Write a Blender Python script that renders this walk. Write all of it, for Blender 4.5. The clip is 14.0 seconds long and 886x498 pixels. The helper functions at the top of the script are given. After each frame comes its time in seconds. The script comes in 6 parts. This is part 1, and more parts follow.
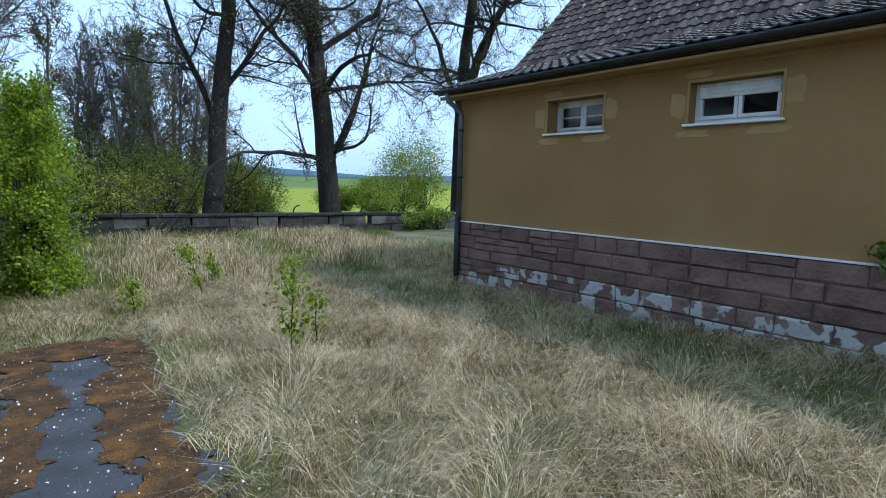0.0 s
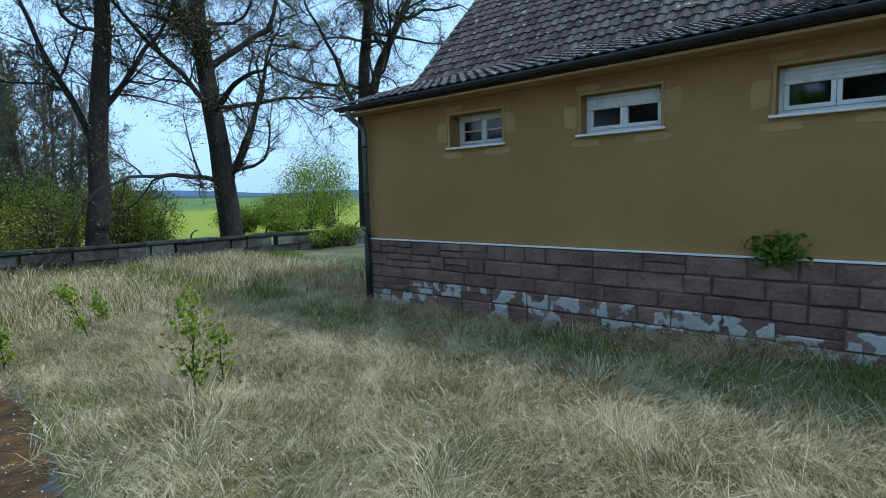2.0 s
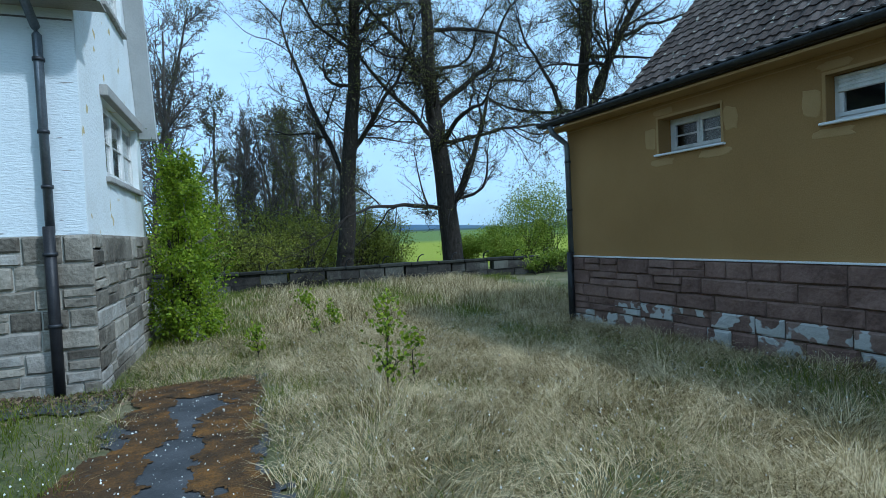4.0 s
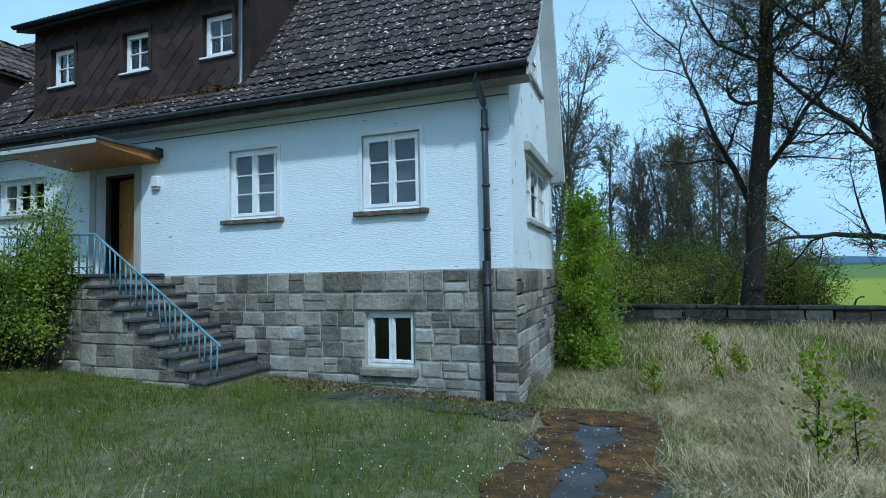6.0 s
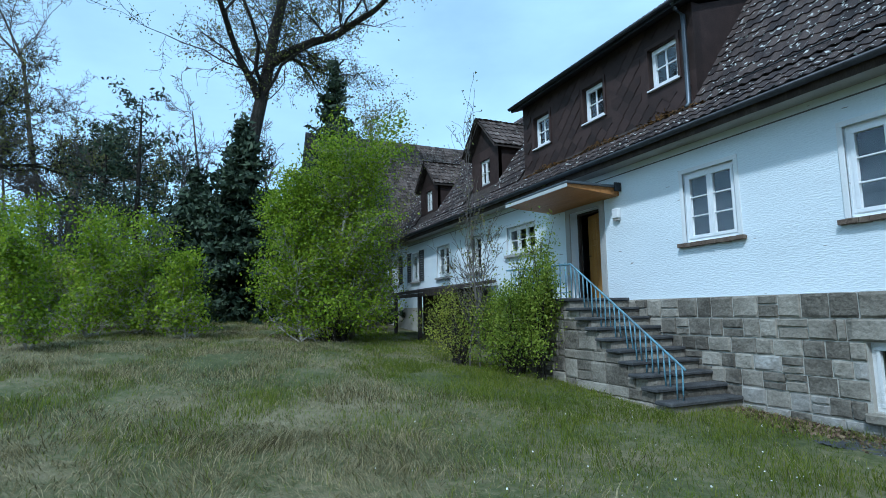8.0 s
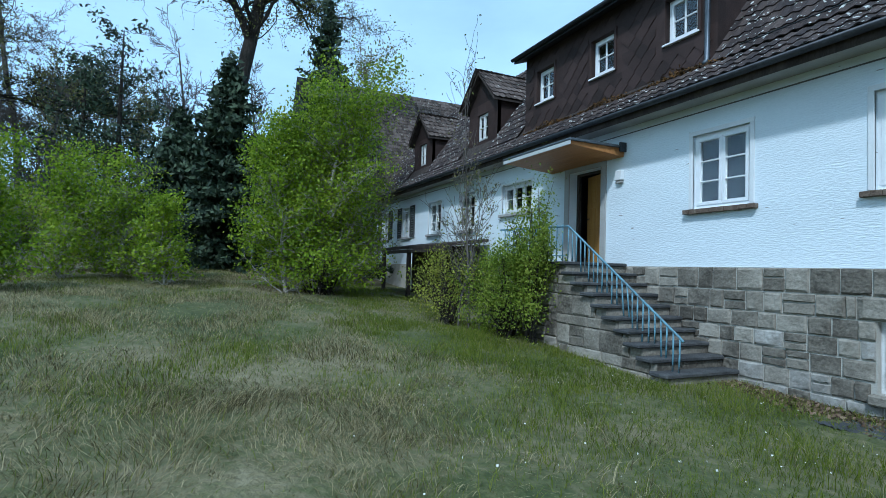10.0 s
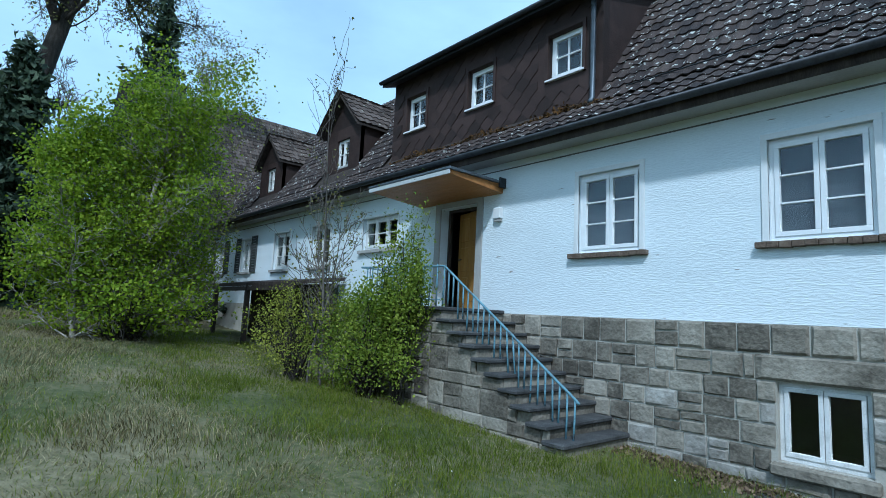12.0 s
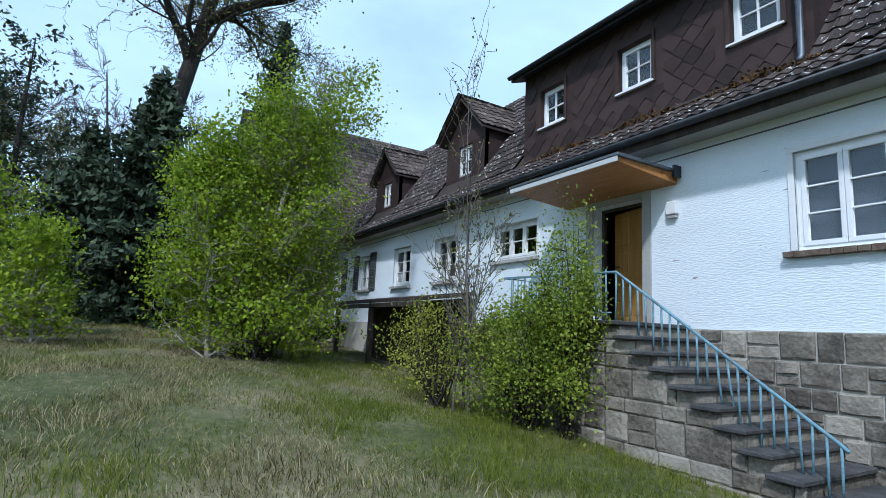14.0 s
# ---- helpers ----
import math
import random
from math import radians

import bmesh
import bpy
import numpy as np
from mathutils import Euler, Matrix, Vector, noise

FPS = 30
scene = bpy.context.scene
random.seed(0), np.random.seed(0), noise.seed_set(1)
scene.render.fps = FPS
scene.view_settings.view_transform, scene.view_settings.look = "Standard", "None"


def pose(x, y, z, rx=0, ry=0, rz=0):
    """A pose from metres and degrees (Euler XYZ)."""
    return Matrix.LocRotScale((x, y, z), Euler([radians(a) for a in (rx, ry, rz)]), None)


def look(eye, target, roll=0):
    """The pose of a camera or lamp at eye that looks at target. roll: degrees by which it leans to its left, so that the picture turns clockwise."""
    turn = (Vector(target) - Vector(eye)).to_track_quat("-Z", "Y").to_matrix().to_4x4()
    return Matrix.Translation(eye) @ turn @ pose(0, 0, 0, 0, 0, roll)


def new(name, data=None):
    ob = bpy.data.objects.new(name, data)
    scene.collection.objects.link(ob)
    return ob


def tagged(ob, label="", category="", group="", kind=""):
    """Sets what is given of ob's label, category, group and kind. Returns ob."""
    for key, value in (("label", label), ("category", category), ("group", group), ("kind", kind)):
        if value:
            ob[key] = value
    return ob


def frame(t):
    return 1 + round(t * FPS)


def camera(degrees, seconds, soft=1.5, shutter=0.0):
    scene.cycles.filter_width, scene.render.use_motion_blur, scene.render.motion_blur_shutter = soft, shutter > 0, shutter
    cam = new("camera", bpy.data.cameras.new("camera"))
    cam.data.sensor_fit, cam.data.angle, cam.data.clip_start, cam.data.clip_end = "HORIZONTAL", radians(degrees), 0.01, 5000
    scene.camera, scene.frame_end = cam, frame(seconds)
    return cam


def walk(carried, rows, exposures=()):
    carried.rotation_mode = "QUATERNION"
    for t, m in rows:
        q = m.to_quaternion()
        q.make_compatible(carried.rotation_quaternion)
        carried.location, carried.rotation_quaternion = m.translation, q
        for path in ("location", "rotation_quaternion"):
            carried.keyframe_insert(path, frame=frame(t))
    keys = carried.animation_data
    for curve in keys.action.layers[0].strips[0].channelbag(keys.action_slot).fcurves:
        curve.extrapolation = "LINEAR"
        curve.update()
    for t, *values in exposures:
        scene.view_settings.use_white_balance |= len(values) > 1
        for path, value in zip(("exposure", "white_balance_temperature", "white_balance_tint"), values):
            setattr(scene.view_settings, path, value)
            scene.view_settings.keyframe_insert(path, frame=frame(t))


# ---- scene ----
cam = camera(79, 14.0, soft=0.8)
PATH = [
    (0, (1.292, -7.703, 1.998), (6.883, 0.495, 0.756), 1.26),
    (0.5, (1.408, -7.667, 2.05), (8.05, -0.317, 0.681), 0.39),
    (1, (1.429, -7.653, 2.069), (8.548, -0.777, 0.638), -0.24),
    (1.5, (1.412, -7.648, 2.079), (8.5, -0.722, 0.739), -1.45),
    (2, (1.366, -7.644, 2.076), (8.23, -0.447, 1.037), -1.69),
    (2.2, (1.372, -7.656, 2.079), (8.122, -0.344, 1.094), -2.01),
    (4.3, (1.831, -7.717, 1.758), (4.422, 1.938, 1.525), -2.88),
    (4.5, (1.839, -7.714, 1.749), (3.827, 2.084, 1.564), -3.0),
    (5, (1.869, -7.778, 1.678), (2.144, 2.218, 1.705), -2.39),
    (5.5, (1.813, -7.791, 1.757), (0.235, 2.083, 1.883), -2.21),
    (6, (1.677, -7.784, 1.88), (-1.669, 1.626, 2.375), -1.12),
    (6.5, (1.608, -7.77, 1.923), (-3.724, 0.65, 2.753), -1.66),
    (7, (1.702, -7.779, 1.882), (-5.404, -0.834, 3.012), -0.83),
    (7.5, (1.757, -7.765, 1.853), (-6.692, -2.538, 2.986), -0.87),
    (8, (1.799, -7.779, 1.815), (-7.301, -3.795, 2.965), -0.98),
    (8.2, (1.815, -7.808, 1.815), (-7.401, -4.084, 2.91), -0.77),
    (10.3, (1.164, -7.536, 1.813), (-7.856, -3.227, 2.086), 2.27),
    (10.5, (1.05, -7.48, 1.803), (-7.781, -2.816, 2.303), 2.11),
    (11, (0.625, -7.322, 1.783), (-7.538, -1.617, 2.682), 1.59),
    (11.5, (0.192, -7.186, 1.839), (-7.663, -1.092, 2.919), 1.8),
    (12, (-0.249, -7.05, 1.869), (-7.741, -0.544, 3.113), 2.94),
    (12.5, (-0.661, -6.946, 1.903), (-7.793, -0.095, 3.385), 3.71),
    (13, (-1.051, -6.91, 1.921), (-8.422, -0.407, 3.759), 3.44),
    (13.5, (-1.509, -6.868, 1.837), (-9.534, -1.17, 3.604), 3.43),
    (14, (-1.812, -6.991, 1.773), (-10.319, -1.96, 3.295), 2.74),
]
EXPOSURES = [(0.0, 0.02, 5350, 15), (2.2, -0.16, 5150, 7), (5.0, -0.32, 5050, 2), (7.0, -0.40, 4900, -1), (8.2, -0.17, 5050, 3), (12.0, -0.2, 5050, 2), (13.0, -0.16, 5200, 4), (14.0, 0.02, 5500, 12)]
walk(cam, [(t, look(eye, target, roll)) for t, eye, target, roll in PATH], EXPOSURES)

# ---- sky and sun ----
SUN_AZ, SUN_EL = radians(138), radians(47)
world = bpy.data.worlds.new("sky")
world.use_nodes = True
scene.world = world
sky = world.node_tree.nodes.new("ShaderNodeTexSky")
sky.sky_type, sky.sun_disc = "NISHITA", False
sky.sun_elevation, sky.sun_rotation = SUN_EL, SUN_AZ
sky.air_density, sky.dust_density, sky.ozone_density = 1.3, 3.0, 1.5
wn, wl = world.node_tree.nodes, world.node_tree.links
tcw = wn.new("ShaderNodeTexCoord")
mpw = wn.new("ShaderNodeMapping")
mpw.inputs["Scale"].default_value = (1.0, 1.0, 2.6)
cloud = wn.new("ShaderNodeTexNoise")
cloud.inputs["Scale"].default_value, cloud.inputs["Detail"].default_value, cloud.inputs["Roughness"].default_value = 1.7, 6, 0.55
ramp = wn.new("ShaderNodeValToRGB")
ramp.color_ramp.elements[0].position, ramp.color_ramp.elements[1].position = 0.10, 0.66
ramp.color_ramp.elements[0].color = (0.30, 0.30, 0.30, 1)
mixw = wn.new("ShaderNodeMixRGB")
mixw.inputs["Color2"].default_value = (5.2, 7.0, 8.4, 1)
wl.new(tcw.outputs["Generated"], mpw.inputs["Vector"])
wl.new(mpw.outputs["Vector"], cloud.inputs["Vector"])
wl.new(cloud.outputs["Fac"], ramp.inputs["Fac"])
wl.new(ramp.outputs["Color"], mixw.inputs["Fac"])
wl.new(sky.outputs["Color"], mixw.inputs["Color1"])
wl.new(mixw.outputs["Color"], wn["Background"].inputs["Color"])
wn["Background"].inputs["Strength"].default_value = 0.15
sun = new("sun", bpy.data.lights.new("sun", "SUN"))
sun.data.energy, sun.data.angle, sun.data.color = 3.1, radians(3.0), (1.0, 0.97, 0.93)
sun.matrix_world = look((math.sin(SUN_AZ) * math.cos(SUN_EL) * 50, math.cos(SUN_AZ) * math.cos(SUN_EL) * 50, math.sin(SUN_EL) * 50), (0, 0, 0))

# ---- materials ----
def mat(name, stops, scale=3.0, fine=40.0, rough=0.8, bump=0.25, metal=0.0, vary=0.0, island=0.0, bump_scale=None, stretch=(1, 1, 1), spots=None, spec=0.3, bdist=0.02, translucent=0.0):
    """A procedural surface: two scales of noise drive a colour ramp; optional random shade by piece, spots and relief."""
    m = bpy.data.materials.new(name)
    m.use_nodes = True
    nt = m.node_tree
    n, l = nt.nodes, nt.links
    b = n["Principled BSDF"]
    b.inputs["Roughness"].default_value = rough
    b.inputs["Metallic"].default_value = metal
    b.inputs["Specular IOR Level"].default_value = spec
    tc = n.new("ShaderNodeTexCoord")
    mp = n.new("ShaderNodeMapping")
    mp.inputs["Scale"].default_value = stretch
    l.new(tc.outputs["Object"], mp.inputs["Vector"])
    vec = mp.outputs["Vector"]
    info = n.new("ShaderNodeObjectInfo")
    if vary:
        sh = n.new("ShaderNodeVectorMath")
        sh.operation = "ADD"
        mul = n.new("ShaderNodeMath")
        mul.operation = "MULTIPLY"
        mul.inputs[1].default_value = 37.0
        l.new(info.outputs["Random"], mul.inputs[0])
        l.new(vec, sh.inputs[0])
        l.new(mul.outputs[0], sh.inputs[1])
        vec = sh.outputs[0]
    a = n.new("ShaderNodeTexNoise")
    a.inputs["Scale"].default_value = scale
    a.inputs["Detail"].default_value = 5
    f = n.new("ShaderNodeTexNoise")
    f.inputs["Scale"].default_value = fine
    f.inputs["Detail"].default_value = 3
    l.new(vec, a.inputs["Vector"])
    l.new(vec, f.inputs["Vector"])
    mx = n.new("ShaderNodeMath")
    mx.operation = "MULTIPLY_ADD"
    mx.inputs[1].default_value = 0.35
    l.new(f.outputs["Fac"], mx.inputs[0])
    sc = n.new("ShaderNodeMath")
    sc.operation = "MULTIPLY"
    sc.inputs[1].default_value = 0.65
    l.new(a.outputs["Fac"], sc.inputs[0])
    l.new(sc.outputs[0], mx.inputs[2])
    fac = mx.outputs[0]
    if vary or island:
        rnd = info.outputs["Random"]
        if island:
            rnd = n.new("ShaderNodeNewGeometry").outputs["Random Per Island"]
        ad = n.new("ShaderNodeMath")
        ad.operation = "MULTIPLY_ADD"
        ad.inputs[1].default_value = vary or island
        l.new(rnd, ad.inputs[0])
        sb = n.new("ShaderNodeMath")
        sb.operation = "SUBTRACT"
        sb.inputs[1].default_value = (vary or island) / 2
        l.new(fac, sb.inputs[0])
        l.new(sb.outputs[0], ad.inputs[2])
        fac = ad.outputs[0]
    r = n.new("ShaderNodeValToRGB")
    els = r.color_ramp.elements
    lo, hi = 0.3, 0.7
    for k, c in enumerate(stops):
        p = lo + (hi - lo) * k / max(1, len(stops) - 1)
        e = els[k] if k < 2 else els.new(p)
        e.position, e.color = p, (*c, 1)
    l.new(fac, r.inputs["Fac"])
    col = r.outputs["Color"]
    if spots:
        colour, at, size = spots
        s = n.new("ShaderNodeTexNoise")
        s.inputs["Scale"].default_value = size
        s.inputs["Detail"].default_value = 2
        l.new(vec, s.inputs["Vector"])
        sr = n.new("ShaderNodeValToRGB")
        sr.color_ramp.elements[0].position, sr.color_ramp.elements[1].position = at, at + 0.03
        l.new(s.outputs["Fac"], sr.inputs["Fac"])
        mix = n.new("ShaderNodeMixRGB")
        mix.inputs["Color2"].default_value = (*colour, 1)
        l.new(sr.outputs["Color"], mix.inputs["Fac"])
        l.new(col, mix.inputs["Color1"])
        col = mix.outputs["Color"]
    l.new(col, b.inputs["Base Color"])
    if bump:
        bn = n.new("ShaderNodeBump")
        bn.inputs["Strength"].default_value = bump
        bn.inputs["Distance"].default_value = bdist
        src = f
        if bump_scale:
            src = n.new("ShaderNodeTexNoise")
            src.inputs["Scale"].default_value = bump_scale
            src.inputs["Detail"].default_value = 4
            l.new(vec, src.inputs["Vector"])
        l.new(src.outputs["Fac"], bn.inputs["Height"])
        l.new(bn.outputs["Normal"], b.inputs["Normal"])
    if translucent:
        tr = n.new("ShaderNodeBsdfTranslucent")
        l.new(col, tr.inputs["Color"])
        ms = n.new("ShaderNodeMixShader")
        ms.inputs[0].default_value = translucent
        l.new(b.outputs[0], ms.inputs[1])
        l.new(tr.outputs[0], ms.inputs[2])
        l.new(ms.outputs[0], n["Material Output"].inputs["Surface"])
    return m


M = {}
M["render"] = mat("white_rough_render", [(0.64, 0.69, 0.71), (0.71, 0.765, 0.785), (0.76, 0.81, 0.83)], 0.9, 30, 0.9, 0.55, bump_scale=22, stretch=(0.5, 0.5, 2.2), bdist=0.02, spots=((0.30, 0.29, 0.27), 0.715, 6.0))
M["render_gable"] = mat("white_peeling_render", [(0.64, 0.65, 0.62), (0.74, 0.775, 0.77), (0.78, 0.81, 0.81)], 1.1, 25, 0.9, 0.6, bump_scale=22, spots=((0.55, 0.45, 0.22), 0.66, 2.6), bdist=0.02)
M["trim"] = mat("smooth_window_surround", [(0.66, 0.67, 0.66), (0.76, 0.77, 0.76)], 2, 30, 0.8, 0.15)
M["line"] = mat("dark_scratch_line", [(0.10, 0.10, 0.10), (0.17, 0.17, 0.17)], 3, 30, 0.9, 0.1)
M["grey_render"] = mat("weathered_grey_render", [(0.30, 0.29, 0.27), (0.42, 0.41, 0.38)], 2, 30, 0.9, 0.3)
M["stone"] = mat("grey_sandstone", [(0.085, 0.074, 0.058), (0.165, 0.146, 0.116), (0.24, 0.215, 0.172), (0.33, 0.30, 0.245)], 2.2, 26, 0.9, 0.9, vary=0.34, bump_scale=14, bdist=0.03)
M["stone_ochre"] = mat("ochre_sandstone", [(0.20, 0.15, 0.09), (0.33, 0.24, 0.11), (0.38, 0.30, 0.17)], 3, 26, 0.9, 0.8, vary=0.1, bump_scale=14, bdist=0.03)
M["stone_pale"] = mat("pale_leached_sandstone", [(0.19, 0.175, 0.15), (0.29, 0.27, 0.235), (0.42, 0.40, 0.36)], 4, 26, 0.9, 0.8, vary=0.15, bump_scale=14, bdist=0.03)
M["red_stone"] = mat("red_brown_sandstone", [(0.10, 0.06, 0.048), (0.18, 0.112, 0.09), (0.245, 0.16, 0.13)], 2.5, 24, 0.9, 0.8, vary=0.16, bump_scale=12, bdist=0.03)
M["red_pale"] = mat("red_sandstone_with_flaking_limewash", [(0.12, 0.072, 0.058), (0.19, 0.125, 0.10), (0.26, 0.18, 0.15)], 2.5, 24, 0.9, 0.7, vary=0.2, bump_scale=12, bdist=0.03, spots=((0.45, 0.44, 0.42), 0.50, 4.5))
M["mortar"] = mat("grey_mortar", [(0.36, 0.34, 0.29), (0.50, 0.47, 0.41)], 4, 60, 0.95, 0.4)
M["red_mortar"] = mat("brownish_mortar", [(0.10, 0.07, 0.055), (0.17, 0.125, 0.10)], 4, 60, 0.95, 0.4)
M["yellow"] = mat("ochre_render", [(0.26, 0.155, 0.055), (0.31, 0.188, 0.07), (0.35, 0.22, 0.088)], 0.7, 60, 0.92, 0.5, bump_scale=130, bdist=0.008)
M["yellow_pale"] = mat("faded_ochre_repair", [(0.34, 0.215, 0.085), (0.42, 0.285, 0.13)], 3, 60, 0.92, 0.4, bump_scale=120, bdist=0.008)
M["tile"] = mat("dark_clay_pantile", [(0.020, 0.015, 0.014), (0.042, 0.030, 0.026), (0.07, 0.05, 0.042)], 3, 30, 0.75, 0.5, vary=0.4, spots=((0.48, 0.48, 0.44), 0.62, 14), bump_scale=60)
M["tile_far"] = mat("dark_clay_pantiles_joined", [(0.022, 0.016, 0.015), (0.045, 0.032, 0.028), (0.075, 0.055, 0.046)], 3, 30, 0.75, 0.5, island=0.4, spots=((0.48, 0.48, 0.44), 0.635, 12), bump_scale=60)
M["tile_brown"] = mat("weathered_brown_pantiles", [(0.04, 0.028, 0.022), (0.085, 0.062, 0.05), (0.13, 0.10, 0.085)], 2, 30, 0.8, 0.5, island=0.4, spots=((0.35, 0.33, 0.27), 0.66, 8), bump_scale=60)
M["tile_grey"] = mat("lichen_grey_pantile", [(0.03, 0.026, 0.024), (0.065, 0.058, 0.054), (0.12, 0.11, 0.10)], 2, 30, 0.8, 0.5, vary=0.35, spots=((0.36, 0.37, 0.33), 0.66, 10), bump_scale=60)
M["slate"] = mat("brown_cladding_shingle", [(0.022, 0.013, 0.010), (0.036, 0.021, 0.017), (0.05, 0.03, 0.025)], 4, 40, 0.7, 0.3, vary=0.4)
M["slate_joined"] = mat("brown_cladding_shingles", [(0.022, 0.013, 0.010), (0.036, 0.021, 0.017), (0.05, 0.03, 0.025)], 4, 40, 0.7, 0.3, island=0.4)
M["zinc"] = mat("dull_zinc", [(0.10, 0.115, 0.13), (0.19, 0.21, 0.23)], 5, 40, 0.5, 0.1, metal=0.7)
M["zinc_dark"] = mat("dark_weathered_zinc", [(0.03, 0.032, 0.036), (0.07, 0.075, 0.082)], 5, 40, 0.5, 0.1, metal=0.5)
M["pipe_black"] = mat("black_painted_cast_iron", [(0.012, 0.012, 0.014), (0.03, 0.03, 0.033)], 8, 60, 0.45, 0.2)
M["frame"] = mat("white_window_paint", [(0.72, 0.73, 0.73), (0.82, 0.83, 0.83)], 6, 60, 0.5, 0.1)
M["old_frame"] = mat("worn_white_window_paint", [(0.45, 0.45, 0.42), (0.66, 0.66, 0.64), (0.74, 0.74, 0.72)], 6, 60, 0.7, 0.2)
M["sill"] = mat("mossy_brown_clinker", [(0.06, 0.045, 0.035), (0.13, 0.095, 0.07), (0.20, 0.16, 0.12)], 9, 50, 0.9, 0.6)
M["door"] = mat("ochre_varnished_wood", [(0.22, 0.105, 0.02), (0.30, 0.15, 0.032), (0.36, 0.19, 0.05)], 2, 30, 0.45, 0.2, stretch=(6, 6, 0.6))
M["soffit"] = mat("orange_varnished_boards", [(0.30, 0.13, 0.035), (0.40, 0.18, 0.055), (0.46, 0.22, 0.075)], 2, 30, 0.5, 0.2, stretch=(0.6, 6, 6))
M["dark_wood"] = mat("old_dark_wood", [(0.018, 0.014, 0.012), (0.045, 0.034, 0.028), (0.08, 0.062, 0.05)], 3, 40, 0.85, 0.5, stretch=(3, 3, 0.6))
M["shutter"] = mat("grey_green_shutter_paint", [(0.045, 0.05, 0.05), (0.085, 0.09, 0.09)], 5, 40, 0.7, 0.2)
M["rail"] = mat("chalky_blue_paint_rust", [(0.11, 0.07, 0.05), (0.13, 0.25, 0.31), (0.21, 0.36, 0.43)], 7, 60, 0.6, 0.3)
M["tread"] = mat("dark_worn_step_stone", [(0.03, 0.03, 0.03), (0.06, 0.06, 0.06), (0.105, 0.103, 0.10)], 4, 50, 0.85, 0.5)
M["white_board"] = mat("grey_white_verge_board", [(0.42, 0.43, 0.42), (0.55, 0.56, 0.55)], 3, 40, 0.8, 0.2)
# room surfaces coloured dark: the dimness behind the windows is in the colour
M["dark"] = mat("shade_painted_room_plaster", [(0.10, 0.10, 0.10), (0.16, 0.16, 0.16)], 2, 20, 0.9, 0.1)
M["curtain"] = mat("grey_blind_cloth", [(0.032, 0.038, 0.048), (0.05, 0.058, 0.072)], 3, 60, 0.9, 0.2)
M["bark"] = mat("grey_brown_bark", [(0.014, 0.011, 0.008), (0.034, 0.028, 0.022), (0.066, 0.056, 0.044)], 6, 40, 0.95, 0.8, stretch=(2, 2, 0.6), bdist=0.05)
# greyish bark, lightened so that the far trees carry haze in their colour
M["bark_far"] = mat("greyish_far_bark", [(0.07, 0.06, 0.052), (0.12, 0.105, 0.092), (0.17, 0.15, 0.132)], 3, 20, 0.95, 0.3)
M["birch_bark"] = mat("pale_birch_bark", [(0.08, 0.06, 0.05), (0.30, 0.27, 0.23), (0.48, 0.46, 0.42)], 5, 40, 0.85, 0.3)
M["leaf"] = mat("fresh_birch_leaf", [(0.11, 0.175, 0.008), (0.215, 0.31, 0.012), (0.34, 0.42, 0.025)], 1.2, 20, 0.6, 0, island=0.5, translucent=0.5)
M["leaf_bush"] = mat("hedge_leaf", [(0.10, 0.15, 0.014), (0.20, 0.27, 0.022), (0.33, 0.38, 0.05)], 1.2, 20, 0.6, 0, island=0.5, translucent=0.45)
M["leaf_bud"] = mat("yellow_green_bud", [(0.11, 0.12, 0.03), (0.17, 0.17, 0.045), (0.22, 0.20, 0.07)], 1, 20, 0.7, 0, island=0.5, translucent=0.3)
M["leaf_far"] = mat("spring_thicket_leaf", [(0.15, 0.17, 0.02), (0.24, 0.26, 0.03), (0.33, 0.34, 0.05)], 0.5, 8, 0.7, 0, island=0.5, translucent=0.3)
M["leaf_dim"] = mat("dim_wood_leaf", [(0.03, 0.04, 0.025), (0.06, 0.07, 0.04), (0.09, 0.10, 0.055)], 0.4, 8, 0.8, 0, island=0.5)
M["needle"] = mat("dark_conifer_needles", [(0.018, 0.030, 0.016), (0.038, 0.058, 0.030), (0.065, 0.09, 0.046)], 1, 10, 0.7, 0, island=0.5)
M["ivy"] = mat("ivy_leaf", [(0.07, 0.13, 0.012), (0.14, 0.23, 0.025)], 2, 20, 0.5, 0, island=0.5, translucent=0.2)
M["straw"] = mat("dry_straw_grass", [(0.12, 0.088, 0.03), (0.40, 0.31, 0.14), (0.80, 0.67, 0.42)], 1.6, 8, 0.8, 0, island=0.6, translucent=0.25)
M["straw_dull"] = mat("dull_mossy_straw", [(0.07, 0.058, 0.022), (0.20, 0.168, 0.07), (0.42, 0.36, 0.20)], 1.2, 8, 0.85, 0, island=0.6, translucent=0.25)
M["green"] = mat("fresh_grass", [(0.075, 0.105, 0.008), (0.138, 0.178, 0.013), (0.22, 0.24, 0.032)], 0.6, 8, 0.75, 0, island=0.5, translucent=0.4)
M["flower"] = mat("tiny_white_flower", [(0.6, 0.6, 0.55), (0.75, 0.75, 0.7)], 3, 20, 0.8, 0)
M["litter"] = mat("fallen_brown_leaf", [(0.06, 0.04, 0.025), (0.14, 0.09, 0.055), (0.24, 0.17, 0.11)], 3, 20, 0.85, 0, island=0.7)
M["moss"] = mat("rusty_moss_mat", [(0.028, 0.021, 0.013), (0.085, 0.046, 0.017), (0.25, 0.115, 0.022)], 5, 50, 0.95, 0.9, bump_scale=70, bdist=0.03)
M["asphalt"] = mat("worn_asphalt", [(0.035, 0.036, 0.038), (0.06, 0.062, 0.066), (0.10, 0.10, 0.105)], 3, 80, 0.75, 0.6, bump_scale=160, bdist=0.01, spots=((0.35, 0.34, 0.31), 0.70, 30))


